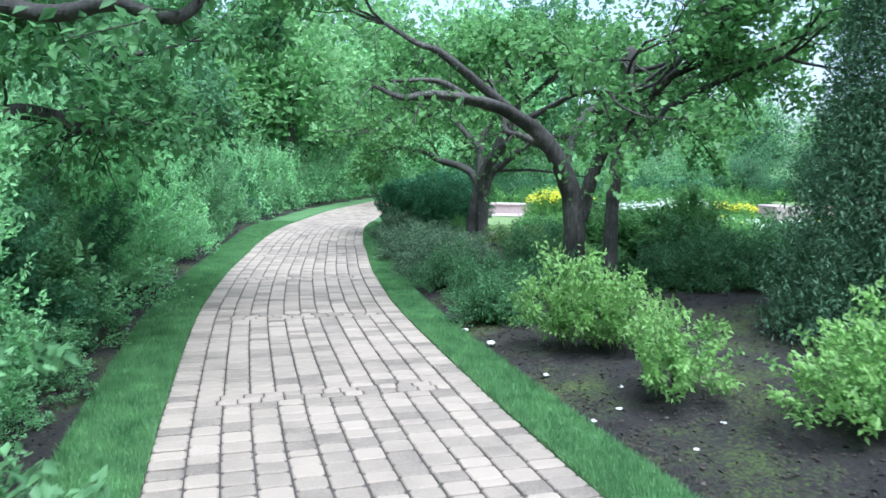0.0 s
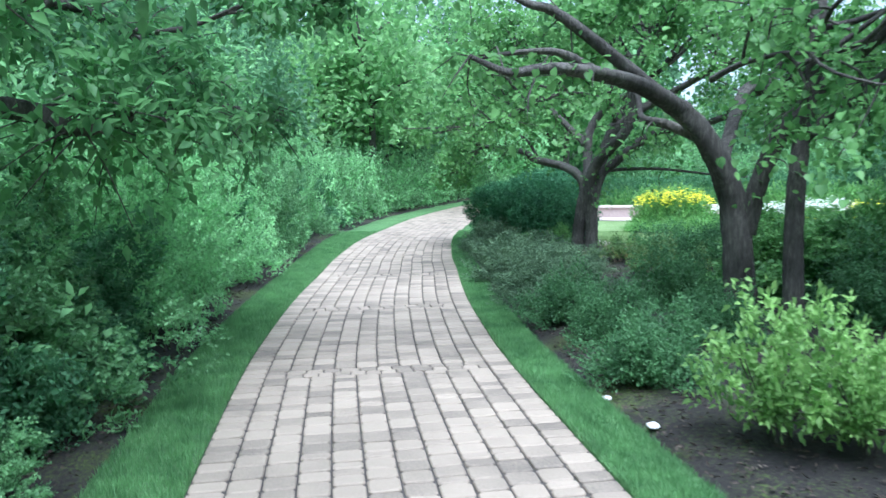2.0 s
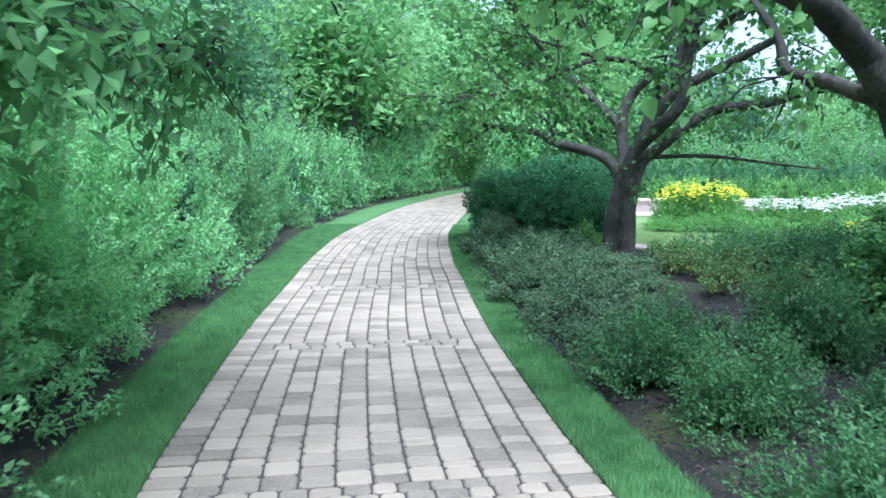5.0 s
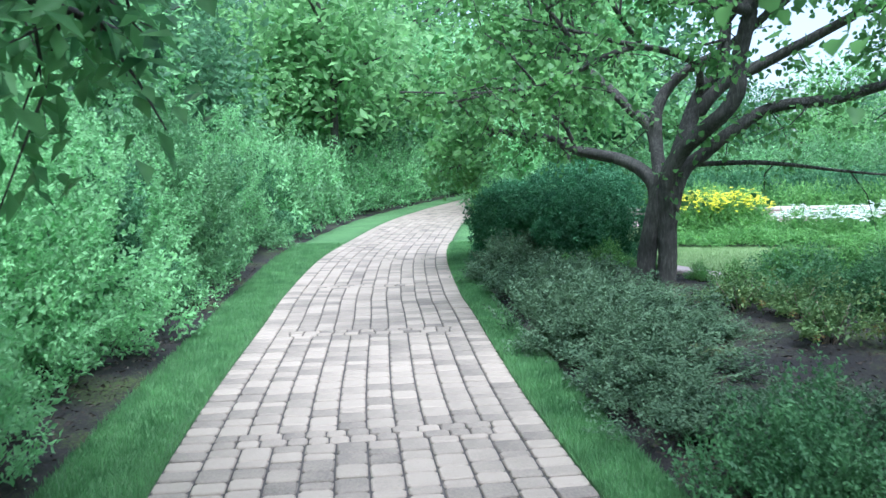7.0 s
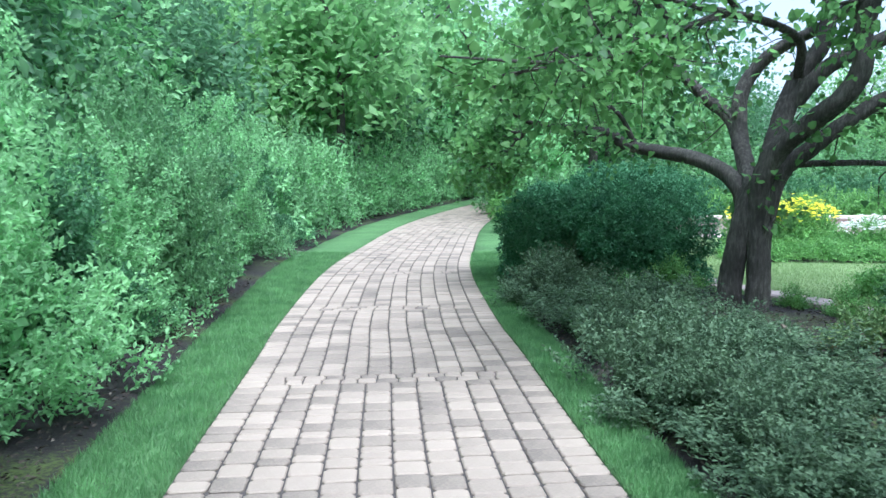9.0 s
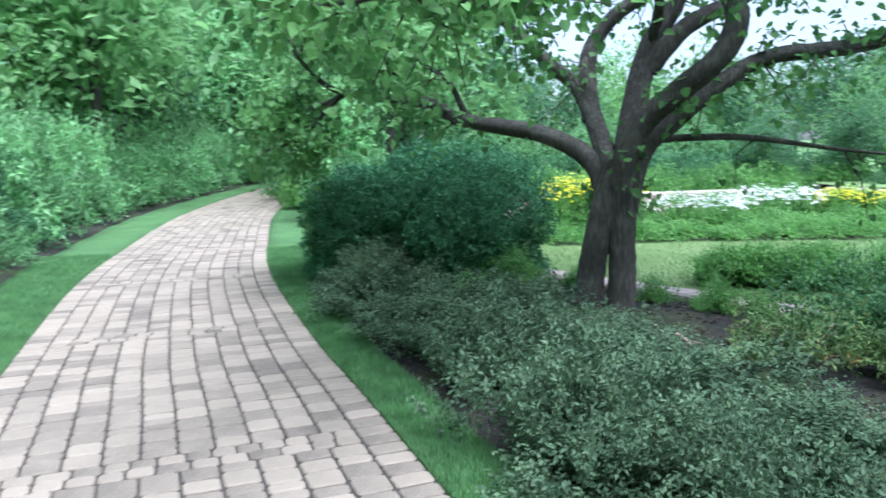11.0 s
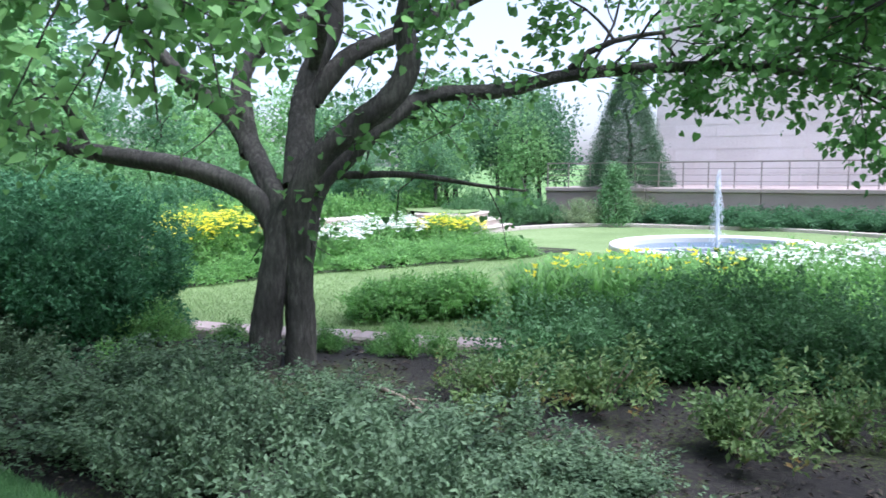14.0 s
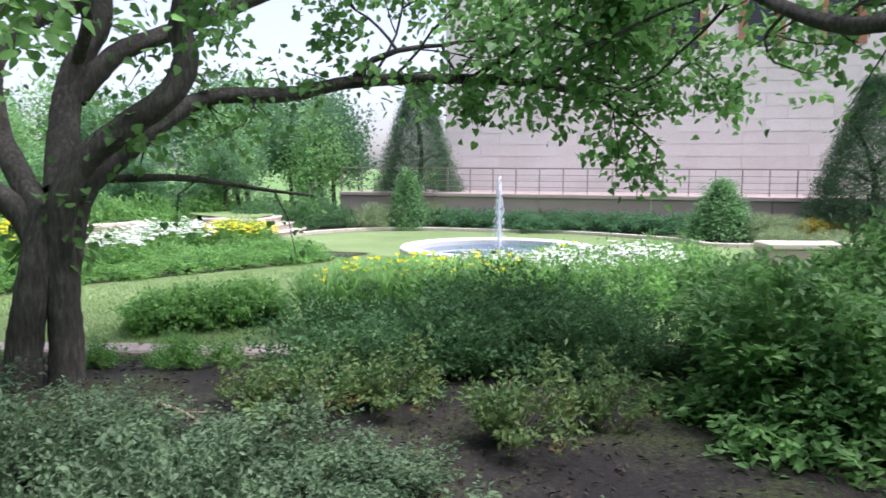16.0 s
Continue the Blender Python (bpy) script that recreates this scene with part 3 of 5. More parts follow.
TREE_B = garden_tree(
    "redbud_tree", "leaning tree with a wide grey-barked forked trunk", [
        ([(1.6, 8.92, 0.02), (1.57, 8.93, 0.62), (1.51, 8.99, 1.22), (1.25, 8.86, 1.72), (0.98, 8.71, 2.0)], 0.15, 0.085)], [
        ([(1.0, 8.72, 1.98), (0.65, 8.38, 2.15), (0.26, 8.04, 2.23), (-0.14, 7.7, 2.24), (-0.42, 7.46, 2.19), (-0.68, 7.24, 2.28)], 0.085, 0.016, 0.6, 0),
        ([(0.3, 8.06, 2.2), (0.0, 8.14, 2.4), (-0.3, 8.21, 2.44), (-0.72, 8.36, 2.42)], 0.045, 0.012, 0.8, 0),
        ([(1.62, 8.96, 0.9), (1.73, 8.93, 1.36), (1.88, 8.79, 1.79), (2.2, 8.56, 2.23), (2.42, 8.31, 2.49)], 0.09, 0.05, 0.5, 0.9),
        ([(1.24, 8.83, 1.72), (0.94, 9.0, 1.88), (0.73, 9.08, 1.95), (0.71, 9.2, 2.15), (0.6, 9.5, 2.5)], 0.05, 0.02, 0.8, 0.5),
        ([(0.8, 8.45, 2.08), (0.23, 8.28, 2.53), (-0.08, 8.27, 2.76), (-0.3, 8.25, 2.83), (-0.65, 8.23, 3.04)], 0.06, 0.02, 0.6, 0.9),
        ([(1.4, 8.95, 1.5), (1.7, 9.5, 2.1), (1.95, 9.95, 2.28), (2.1, 10.21, 2.24), (2.21, 10.43, 2.27), (2.33, 10.66, 2.38), (2.52, 10.98, 2.6)], 0.06, 0.035, 0.5, 0.8),
    ], [((1.9, 8.6, 2.3), (0.7, -0.5, 0.3), 1.2), ((1.2, 8.5, 2.2), (0.2, -0.9, 0.3), 1.1), ((2.33, 10.66, 2.4), (0.6, 0.3, -0.1), 0.9, 1), ((2.52, 10.98, 2.6), (0.6, 0.2, -0.3), 1.0, 1), ((2.2, 10.4, 2.3), (0.6, 0.0, 0.1), 0.9, 1), ((2.52, 10.98, 2.6), (0.3, 0.6, -0.2), 1.0, 1), ((2.6, 11.1, 2.7), (0.5, 0.4, 0.1), 1.0, 1)], 12, M_HEART, 0.062, 0.9, 15)

TREE_C = garden_tree(
    "redbud_tree", "slim upright dark-trunked tree beside the leaning one", [
        ([(1.9, 8.5, 0.02), (1.91, 8.58, 0.75), (1.94, 8.64, 1.27), (1.99, 8.69, 1.74), (2.05, 8.65, 2.24), (2.1, 8.72, 2.84)], 0.085, 0.06)], [
        ([(1.99, 8.69, 1.7), (2.35, 8.3, 2.1), (2.8, 7.9, 2.4), (3.3, 7.5, 2.6)], 0.05, 0.02, 1.0, 0.9),
        ([(2.0, 8.68, 1.9), (2.4, 9.0, 2.3), (2.9, 9.3, 2.6)], 0.045, 0.02, 0.8, 0.8),
    ], [((2.05, 8.65, 2.3), (0.3, -1, 0.25), 1.3), ((2.1, 8.7, 2.6), (1, -0.3, 0.2), 1.3), ((2.05, 8.65, 2.4), (-0.4, -0.8, 0.3), 1.1)], 13, M_HEART, 0.062, 0.9, 15)

TREE_D = garden_tree(
    "ash_tree", "overhanging tree with long drooping leaves above the hedge", [
        ([(-4.4, 5.6, 0.0), (-4.3, 5.7, 0.9), (-4.1, 5.9, 1.6), (-4.0, 5.9, 2.3), (-3.9, 5.8, 3.1)], 0.14, 0.08)], [
        ([(-4.1, 5.9, 1.6), (-3.63, 6.3, 1.93), (-3.29, 6.4, 1.92), (-3.09, 6.41, 1.83), (-2.97, 6.6, 1.85), (-2.98, 7.2, 2.0), (-2.95, 8.0, 2.08), (-2.75, 8.5, 2.08), (-2.52, 8.85, 1.98)], 0.08, 0.012, 1.5, 0),
        ([(-4.0, 5.9, 2.2), (-3.3, 5.0, 2.45), (-2.68, 4.34, 2.45), (-2.29, 4.44, 2.38), (-1.94, 4.55, 2.46), (-1.62, 4.64, 2.4), (-1.41, 4.76, 2.6)], 0.07, 0.03, 0.6, 0.5),
        ([(-4.0, 5.9, 2.3), (-3.8, 6.6, 2.7), (-3.55, 7.6, 2.75), (-3.4, 8.5, 2.5), (-3.25, 9.3, 2.3)], 0.06, 0.012, 1.2, 0),
    ], [((-3.5, 6.6, 2.5), (0.6, 0.2, 0.2), 0.9), ((-3.2, 7.5, 2.6), (0.5, 0.5, 0.1), 0.9), ((-3.6, 5.9, 2.3), (0.5, -0.5, 0.25), 0.9), ((-3.9, 5.8, 2.9), (0.3, 0.6, 0.4), 1.2), ((-3.29, 6.4, 1.95), (0.4, 0.5, 0.15), 0.7, 1), ((-2.97, 6.6, 1.9), (0.2, 0.7, 0.2), 0.7, 1), ((-3.63, 6.3, 1.95), (0.2, -0.4, 0.4), 0.7, 1)],
    14, M_ASH, 0.105, 0.5, 26, False, 0.6, 0.07)


def woodland_mesh(name, size, clumps, per, leaf, seed, cone=False, width=0.6):
    rng = np.random.default_rng(seed)
    d = dome_ways(clumps, rng, -0.75)
    r = lumps(d, seed, 0.25) * rng.random(clumps) ** 0.35
    c = d * r[:, None] * np.array(size)
    if cone:
        z = rng.random(clumps) ** 1.3
        a = rng.random(clumps) * 6.283
        q = (1 - z) ** 0.8 * (0.6 + 0.4 * rng.random(clumps)) + 0.04
        c = np.stack([q * np.cos(a) * size[0], q * np.sin(a) * size[1], (z * 2 - 1) * size[2]], -1)
    base = c[:, None] + rng.normal(size=(clumps, per, 3)) * leaf * 1.25
    way = rng.normal(size=base.shape) + d[:, None] * 0.6
    v, f = leaves(base.reshape(-1, 3), unit(way.reshape(-1, 3)), leaf, width, rng)
    return mesh_np(name, v, f)


def woodland_tree(name, label, crown, material, height, trunk_r, category="tree", group="woodland behind the garden", bare=0.35, seed=5, turn=0.0):
    rng = np.random.default_rng(seed)
    t = thing(name, label, category, (0, 0, -80), group)
    pts = spline([(0, 0, 0), (rng.normal() * 0.1, rng.normal() * 0.1, height * 0.4), (rng.normal() * 0.2, rng.normal() * 0.2, height * 0.85)], 6)
    part("trunk", tubes_mesh("trunk", [(pts, np.linspace(trunk_r, trunk_r * 0.3, len(pts)))], 10, 0.1, seed), M_BARK, t)
    for k in range(5):
        a = k * 2.4
        p0 = np.array([0, 0, height * (bare + 0.1 * k)])
        q = np.array([math.cos(a), math.sin(a), 0.55]) * height * 0.22
        part("limb", tubes_mesh("limb", [(spline([p0, p0 + q * 0.5 + np.array([0, 0, 0.1]), p0 + q], 4), np.linspace(trunk_r * 0.4, trunk_r * 0.12, 9))], 6, 0.1, seed + k), M_BARK, t)
    c = part("crown", crown, material, t)
    c.location = (0, 0, height * 0.6)
    return t


WOODS = [woodland_tree("woodland_tree", "tall leafy woodland tree with an uneven green crown", woodland_mesh("crown", (2.1, 2.1, 2.6), 520, 15, 0.15, 21), M_WOODS, 5.6, 0.12, seed=31),
         woodland_tree("woodland_tree", "dark leafy woodland tree with a dense crown", woodland_mesh("crown", (2.3, 2.2, 2.8), 520, 15, 0.15, 22), M_WOODS_DARK, 6.0, 0.14, seed=32),
         woodland_tree("woodland_tree", "light green woodland tree with a loose crown", woodland_mesh("crown", (1.9, 2.1, 2.5), 480, 15, 0.15, 23), M_HEDGE_LIGHT, 5.2, 0.1, seed=33)]
WOODS_FAR = [woodland_tree("woodland_tree", "distant leafy green tree", woodland_mesh("crown", (2.1, 2.1, 2.6), 330, 9, 0.24, 25), M_WOODS, 5.6, 0.12, seed=35),
             woodland_tree("woodland_tree", "distant dark green tree", woodland_mesh("crown", (2.3, 2.2, 2.8), 340, 9, 0.24, 26), M_WOODS_DARK, 6.0, 0.14, seed=36),
             woodland_tree("woodland_tree", "distant pale green tree", woodland_mesh("crown", (2.0, 2.1, 2.5), 320, 9, 0.24, 27), M_HEDGE_LIGHT, 5.2, 0.1, seed=37)]
SPRUCE = woodland_tree("conifer_tree", "tall dark pyramidal conifer", woodland_mesh("crown", (1.5, 1.5, 2.3), 5600, 14, 0.06, 24, True, 0.3), M_SPRUCE, 4.2, 0.12, "conifer", "", 0.1, 34)
rng = np.random.default_rng(77)


def plant(kind, x, y, s=1.0, turn=None, z=0.0, sz=None):
    return copy_thing(kind, pose(x, y, z, 0, 0, rng.random() * 360 if turn is None else turn) @ Matrix.Diagonal((s, s, sz or s, 1)))


# woods behind the hedge, beyond the bend and behind the garden
for y in list(np.arange(-2, 24, 2.0)) + list(np.arange(24, 60, 3.2)):
    x = float(np.interp(y, MID[:, 1], MID[:, 0]))
    plant((WOODS if 2 < y < 24 else WOODS_FAR)[rng.integers(0, 3)], x - 5.6 - rng.random() * 0.8, y, 0.9 + 0.3 * rng.random())
    plant(WOODS_FAR[rng.integers(0, 2)], x - 8.8 - rng.random() * 1.6, y + 1, 1.2 + 0.4 * rng.random())
for x, y, s, k in [(0.9, 27.5, 1.15, 0), (1.9, 31, 1.45, 2), (-6.2, 30, 1.5, 0), (3.6, 34.5, 1.5, 1), (-4.4, 47, 2.1, 0), (4.6, 50, 2.1, 2), (-6.0, 54, 2.2, 1), (0.6, 35, 1.3, 0), (-0.5, 41, 1.5, 2), (-6.5, 36, 1.5, 0), (-5.6, 44, 1.6, 2), (3.6, 35, 0.85, 1), (1.5, 40, 1.0, 0), (5, 42, 0.9, 1), (-0.5, 24.2, 0.5, 2), (8, 44, 0.8, 0), (11, 46, 0.8, 1), (14.5, 45, 0.85, 0),
                   (18, 46, 0.8, 1), (21, 43, 0.8, 0), (25, 44, 0.9, 1), (29, 42, 0.8, 0), (2, 50, 1.2, 1), (7, 55, 1.3, 0), (14, 58, 1.3, 1), (22, 57, 1.3, 0), (-3, 66, 1.4, 1), (0, 72, 1.5, 0), (5, 76, 1.5, 1)]:
    plant(WOODS_FAR[k], x, y, s)
plant(SPRUCE, 16.1, 21.6, 0.85, 30, 0.8, 0.68)
for x, y, sc, k in [(16, 30, 0.7, 1), (18.5, 31, 0.75, 0), (13.5, 32, 0.6, 1), (21, 33, 0.8, 1), (11, 33, 0.55, 0), (8.5, 34, 0.6, 1), (6, 35, 0.65, 0), (15, 36, 0.8, 0), (24, 36, 0.9, 0), (17.5, 27.5, 0.62, 1), (19.5, 28.5, 0.7, 0), (21.5, 29.5, 0.75, 1), (13.6, 26.5, 0.5, 0), (17.4, 25.6, 0.55, 1), (16.2, 25.3, 0.5, 0), (18.6, 26.6, 0.6, 1), (14.8, 28, 0.55, 1)]:
    plant(WOODS_FAR[k], x, y, sc)
plant(WOODS[1], 12.2, 25.2, 0.42)
plant(WOODS[1], 10.6, 26.4, 0.36)
plant(SPRUCE, 16.9, 10.4, 0.95, 40, 0.1, 0.72)
plant(WOODS[1], 18.4, 7.5, 0.7, 140, 0.2)
for x, y, s, k in [(9, -3, 1.1, 1), (12, 0, 1.1, 0), (14, 3.5, 1.1, 1), (6, -6, 1.2, 0), (2.5, -10, 1.2, 1), (-2, -11, 1.2, 0), (16, -4, 1.4, 0)]:
    plant(WOODS_FAR[k], x, y, s)


# ---- shrubs ----
def shrub_kind(name, label, mesh, material, category="shrub", group="", stems=4, height=0.5, spread=0.2, radius=0.012, seed=1, bark=M_BARK):
    t = thing(name, label, category, (0, 0, -80), group)
    part("foliage", mesh, material, t)
    stems_for(t, stems, height, spread, radius, seed, bark)
    return t


HEDGES = [shrub_kind("hedge_shrub", "leafy green hedge shrub growing along the path", shrub_mesh("foliage", (0.85, 0.8, 1.25), 900, 22, 0.044, 0.58, 41, 0.36, 0.4, 0, -0.42, 0.08), M_HEDGE, "hedge", "hedge along the path", 5, 0.8, 0.25, 0.016, 1),
          shrub_kind("hedge_shrub", "pale green feathery hedge shrub growing along the path", shrub_mesh("foliage", (0.88, 0.82, 1.25), 900, 22, 0.045, 0.5, 42, 0.36, 0.7, 0, -0.42, 0.11), M_HEDGE_LIGHT, "hedge", "hedge along the path", 5, 0.8, 0.25, 0.016, 2),
          # same shrub as the first kind, shaded by leaf colour
          shrub_kind("hedge_shrub", "dark green hedge shrub, shade of the overhanging tree put into its leaf colour", shrub_mesh("foliage", (0.85, 0.8, 1.25), 900, 22, 0.044, 0.58, 43, 0.36, 0.4, 0, -0.42, 0.08), M_HEDGE_DARK, "hedge", "hedge along the path", 5, 0.8, 0.25, 0.016, 3)]
HEDGE_FAR = [shrub_kind("hedge_shrub", "green hedge shrub at the far bend of the path", shrub_mesh("foliage", (0.95, 0.9, 1.25), 250, 9, 0.11, 0.5, 57, 0.24, 0.45, 0, -0.3, 0.22), M_HEDGE, "hedge", "hedge along the path", 3, 0.8, 0.25, 0.016, 4),
             shrub_kind("hedge_shrub", "pale green hedge shrub at the far bend of the path", shrub_mesh("foliage", (0.95, 0.9, 1.25), 250, 9, 0.11, 0.45, 58, 0.24, 0.45, 0, -0.3, 0.22), M_HEDGE_LIGHT, "hedge", "hedge along the path", 3, 0.8, 0.25, 0.016, 5)]
for i, y in enumerate(list(np.arange(0.2, 22, 0.95)) + list(np.arange(22, 60, 1.2))):
    off = HALF + strip_left(y) + (0.8 if y < 9 else 0.9) + 0.1 * rng.normal()
    p = along(s_of(y), -off - 0.1 * rng.random())
    # kind 2, with shade in its leaf colour, alternates below the overhanging tree
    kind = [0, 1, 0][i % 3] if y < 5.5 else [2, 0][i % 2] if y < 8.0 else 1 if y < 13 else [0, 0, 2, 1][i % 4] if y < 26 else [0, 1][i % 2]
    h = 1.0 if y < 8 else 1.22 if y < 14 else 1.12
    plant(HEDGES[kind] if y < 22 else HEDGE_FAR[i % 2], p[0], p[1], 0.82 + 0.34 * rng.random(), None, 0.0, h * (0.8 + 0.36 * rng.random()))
    if y < 8.2:
        q = along(s_of(y + 0.45), -HALF - strip_left(y) - 0.56 - 0.08 * rng.random())
        plant(HEDGES[kind], q[0], q[1], 0.38 + 0.14 * rng.random(), None, 0.0, 0.28 + 0.14 * rng.random())
    if y > 26:
        q = along(s_of(y), HALF + strip_right(y) + 0.95)
        plant(HEDGE_FAR[(i + 1) % 2], q[0], q[1], 1.0, None, 0.0, 0.9 + 0.2 * rng.random())
    if y < 30:
        p = along(s_of(y), -off - 1.05)
        plant(HEDGE_FAR[i % 2], p[0], p[1], 1.1, None, 0.0, h * 1.12)

YEW = shrub_kind("yew_bush", "clipped rounded block of dark green yew", shrub_mesh("foliage", (1.2, 1.0, 0.95), 4200, 11, 0.046, 0.5, 44, 0.12, 0.35, 0.6, -0.55, 0.06), M_YEW, "hedge", "", 4, 0.7, 0.4, 0.02, 4)
plant(YEW, -0.33, 18.0, 1.04, 8, 0.0, 0.93)
plant(YEW, 0.0, 17.05, 0.86, 40, 0.0, 0.84)
plant(HEDGES[0], -0.75, 20.4, 0.75, None, 0.0, 0.72)
plant(HEDGES[0], -0.1, 22.0, 0.8, None, 0.0, 0.75)
plant(HEDGES[1], -0.1, 24.0, 0.8, None, 0.0, 0.8)

COTON = [shrub_kind("ground_cover_shrub", "low spreading ground cover shrub with small grey-green leaves", shrub_mesh("foliage", (0.52, 0.5, 0.44), 470, 20, 0.036, 0.5, 45 + k, 0.5, 0.9, 0.0, -0.2, 0.14, 1.2), M_COTON, "shrub", "low shrubs beside the path", 4, 0.22, 0.25, 0.006, 5 + k) for k in range(2)]
for y in np.arange(11.25, 16.4, 0.7):
    e = edge_right(y)
    for k, off in enumerate((0.45, 0.95)):
        x = e + off + 0.12 * rng.normal()
        if off > 0.8 and y < 11.5 or off > 0.8 and 13.4 < y < 14.2 or off > 0.8 and y > 15.4:
            continue
        plant(COTON[k % 2], x, y + 0.1 * rng.normal(), 0.7 + 0.5 * rng.random(), None, bed_z(x, y) - 0.03, (0.64 if off < 0.8 else 0.4 if y < 12.5 else 0.47) * (0.65 + 0.75 * rng.random()))
for x, y, s, sz in [(0.35, 9.9, 0.7, 0.55), (-0.1, 10.25, 0.75, 0.42), (-0.3, 10.8, 0.8, 0.55), (-0.75, 16.6, 0.8, 0.75), (-0.9, 15.9, 0.9, 0.85), (-0.2, 11.5, 0.8, 0.7), (-0.55, 12.2, 0.8, 0.75)]:
    plant(COTON[0], x, y, s, None, bed_z(x, y) - 0.03, sz)

DARK = [shrub_kind("azalea_shrub", "rounded dark green azalea shrub in the planting bed", shrub_mesh("foliage", (0.62, 0.6, 0.5), 800, 11, 0.04, 0.5, 48 + k, 0.26, 0.4, 0, -0.3, 0.15), M_AZALEA, "shrub", "dark shrubs in the bed", 4, 0.35, 0.25, 0.01, 8 + k) for k in range(2)]
for k, (x, y, s, sz) in enumerate([(0.52, 7.25, 0.66, 0.72), (0.4, 8.5, 0.62, 0.7), (0.05, 9.3, 0.66, 0.75), (1.15, 9.6, 0.7, 0.9), (1.15, 8.1, 0.6, 0.6), 
                                   (1.75, 13.15, 0.8, 0.75), (2.25, 12.75, 0.95, 0.8), (2.7, 12.3, 0.95, 0.86), (3.0, 11.75, 0.9, 0.78), (2.5, 13.2, 0.8, 0.75), (3.2, 12.4, 0.9, 0.9), (2.7, 8.7, 0.9, 0.8), (3.4, 8.9, 1.0, 0.9), (4.2, 8.8, 1.0, 1.0), (3.3, 9.6, 1.2, 1.0), (4.6, 9.6, 1.2, 1.1), (5.0, 8.6, 1.2, 1.0)]):
    plant(DARK[k % 2], x, y, s, None, bed_z(x, y) - 0.03, sz)
BROAD = shrub_kind("broadleaf_shrub", "full mid-green broadleaf shrub beside the tree", shrub_mesh("foliage", (0.8, 0.75, 0.72), 1500, 12, 0.066, 0.5, 52, 0.26), M_BROAD, "shrub", "", 5, 0.5, 0.3, 0.014, 12)
plant(SPRUCE, 3.7, 5.9, 0.72, 50, 0.05, 0.95)
plant(SPRUCE, 4.9, 7.3, 0.75, 150, 0.05, 0.9)
plant(BROAD, 2.5, 10.45, 1.1, 20, bed_z(2.5, 10.5) - 0.03, 0.78)
plant(BROAD, 3.35, 10.4, 1.0, 120, bed_z(3.35, 10.4) - 0.03, 0.95)

BRIGHT = shrub_kind("bright_shrub", "open yellow-green shrub with glossy leaves", shrub_mesh("foliage", (0.5, 0.48, 0.55), 190, 14, 0.064, 0.5, 53, 0.46, 0.7, 0, 0.0, 0.1, 0.3), M_LIME, "shrub", "bright shrubs in the bed", 6, 0.5, 0.28, 0.01, 13)
for x, y, s, sz in [(0.98, 6.0, 0.78, 1.0), (1.32, 5.75, 0.6, 0.8), (1.42, 4.65, 0.62, 0.75), (2.2, 3.8, 0.7, 0.7), (2.55, 4.1, 0.75, 0.85)]:
    plant(BRIGHT, x, y, s * 0.95, None, bed_z(x, y), sz * 0.95)
OLIVE = shrub_kind("young_azalea", "small open shrub with yellow-green and bronze leaves", shrub_mesh("foliage", (0.36, 0.34, 0.34), 120, 14, 0.045, 0.45, 54, 0.34, 0.7, 0, 0.05, 0.09, 0.5), M_OLIVE, "shrub", "young shrubs in the bed", 6, 0.32, 0.22, 0.009, 14, M_WOOD)
for x, y, s, sz in [(0.98, 12.95, 0.95, 0.8), (1.38, 12.62, 0.85, 0.78), (1.05, 13.3, 0.6, 0.6), (1.25, 11.75, 0.9, 0.85), (1.68, 11.45, 0.65, 0.75)]:
    plant(OLIVE, x, y, s, None, bed_z(x, y), sz)
SAGE = shrub_kind("small_green_shrub", "small upright pale green shrub near the tree", shrub_mesh("foliage", (0.24, 0.24, 0.3), 200, 11, 0.034, 0.45, 55, 0.2, 0.9, 0, -0.2, 0.1), M_FRESH, "shrub", "small shrubs by the stone edging", 4, 0.3, 0.1, 0.006, 15)
for x, y, s, sz in [(0.28, 16.0, 1.1, 1.2), (0.62, 16.3, 0.9, 0.9), (0.85, 15.85, 0.9, 0.95), (1.22, 15.0, 0.95, 1.0), (1.5, 14.72, 0.7, 0.8), (1.42, 14.35, 1.0, 1.3), (1.64, 14.18, 0.85, 1.0), (-0.25, 15.3, 0.9, 0.9)]:
    plant(SAGE, x, y, s * (0.78 if x < 0.3 else 0.62), None, bed_z(x, y) - 0.02, sz * (0.75 if x < 0.3 else 0.58))
LILY_BUSH = shrub_kind("peony_clump", "low full clump of broad dark green leaves on the lawn", shrub_mesh("foliage", (0.42, 0.4, 0.34), 320, 11, 0.07, 0.35, 56, 0.15, 0.5), M_FRESH, "plant", "clumps on the lawn", 4, 0.25, 0.15, 0.006, 16)
for x, y in [(2.74, 16.16), (3.0, 16.0), (3.28, 15.85), (3.54, 15.68)]:
    plant(LILY_BUSH, x, y, 0.72 + 0.15 * rng.random(), None, -0.03, 0.66 + 0.15 * rng.random())


# ---- flower borders ----
def flowers_mesh(name, count, spread, height, petal, petals, seed, tilt=0.3):
    """Open flowers: rings of petals scattered over an oval patch."""
    r = np.random.default_rng(seed)
    a, q = r.random(count) * 6.283, np.sqrt(r.random(count))
    c = np.stack([np.cos(a) * q * spread[0], np.sin(a) * q * spread[1], height * (1 - 0.25 * q * q) + r.normal(size=count) * 0.04], -1)
    ang = np.arange(petals) * 6.283 / petals
    way = np.stack([np.cos(ang), np.sin(ang), np.full(petals, tilt)], -1)[None] + r.normal(size=(count, 1, 3)) * 0.3
    base = np.repeat(c[:, None], petals, 1)
    v, f = leaves(base.reshape(-1, 3), unit(way.reshape(-1, 3)), petal, 0.42, r)
    return mesh_np(name, v, f)


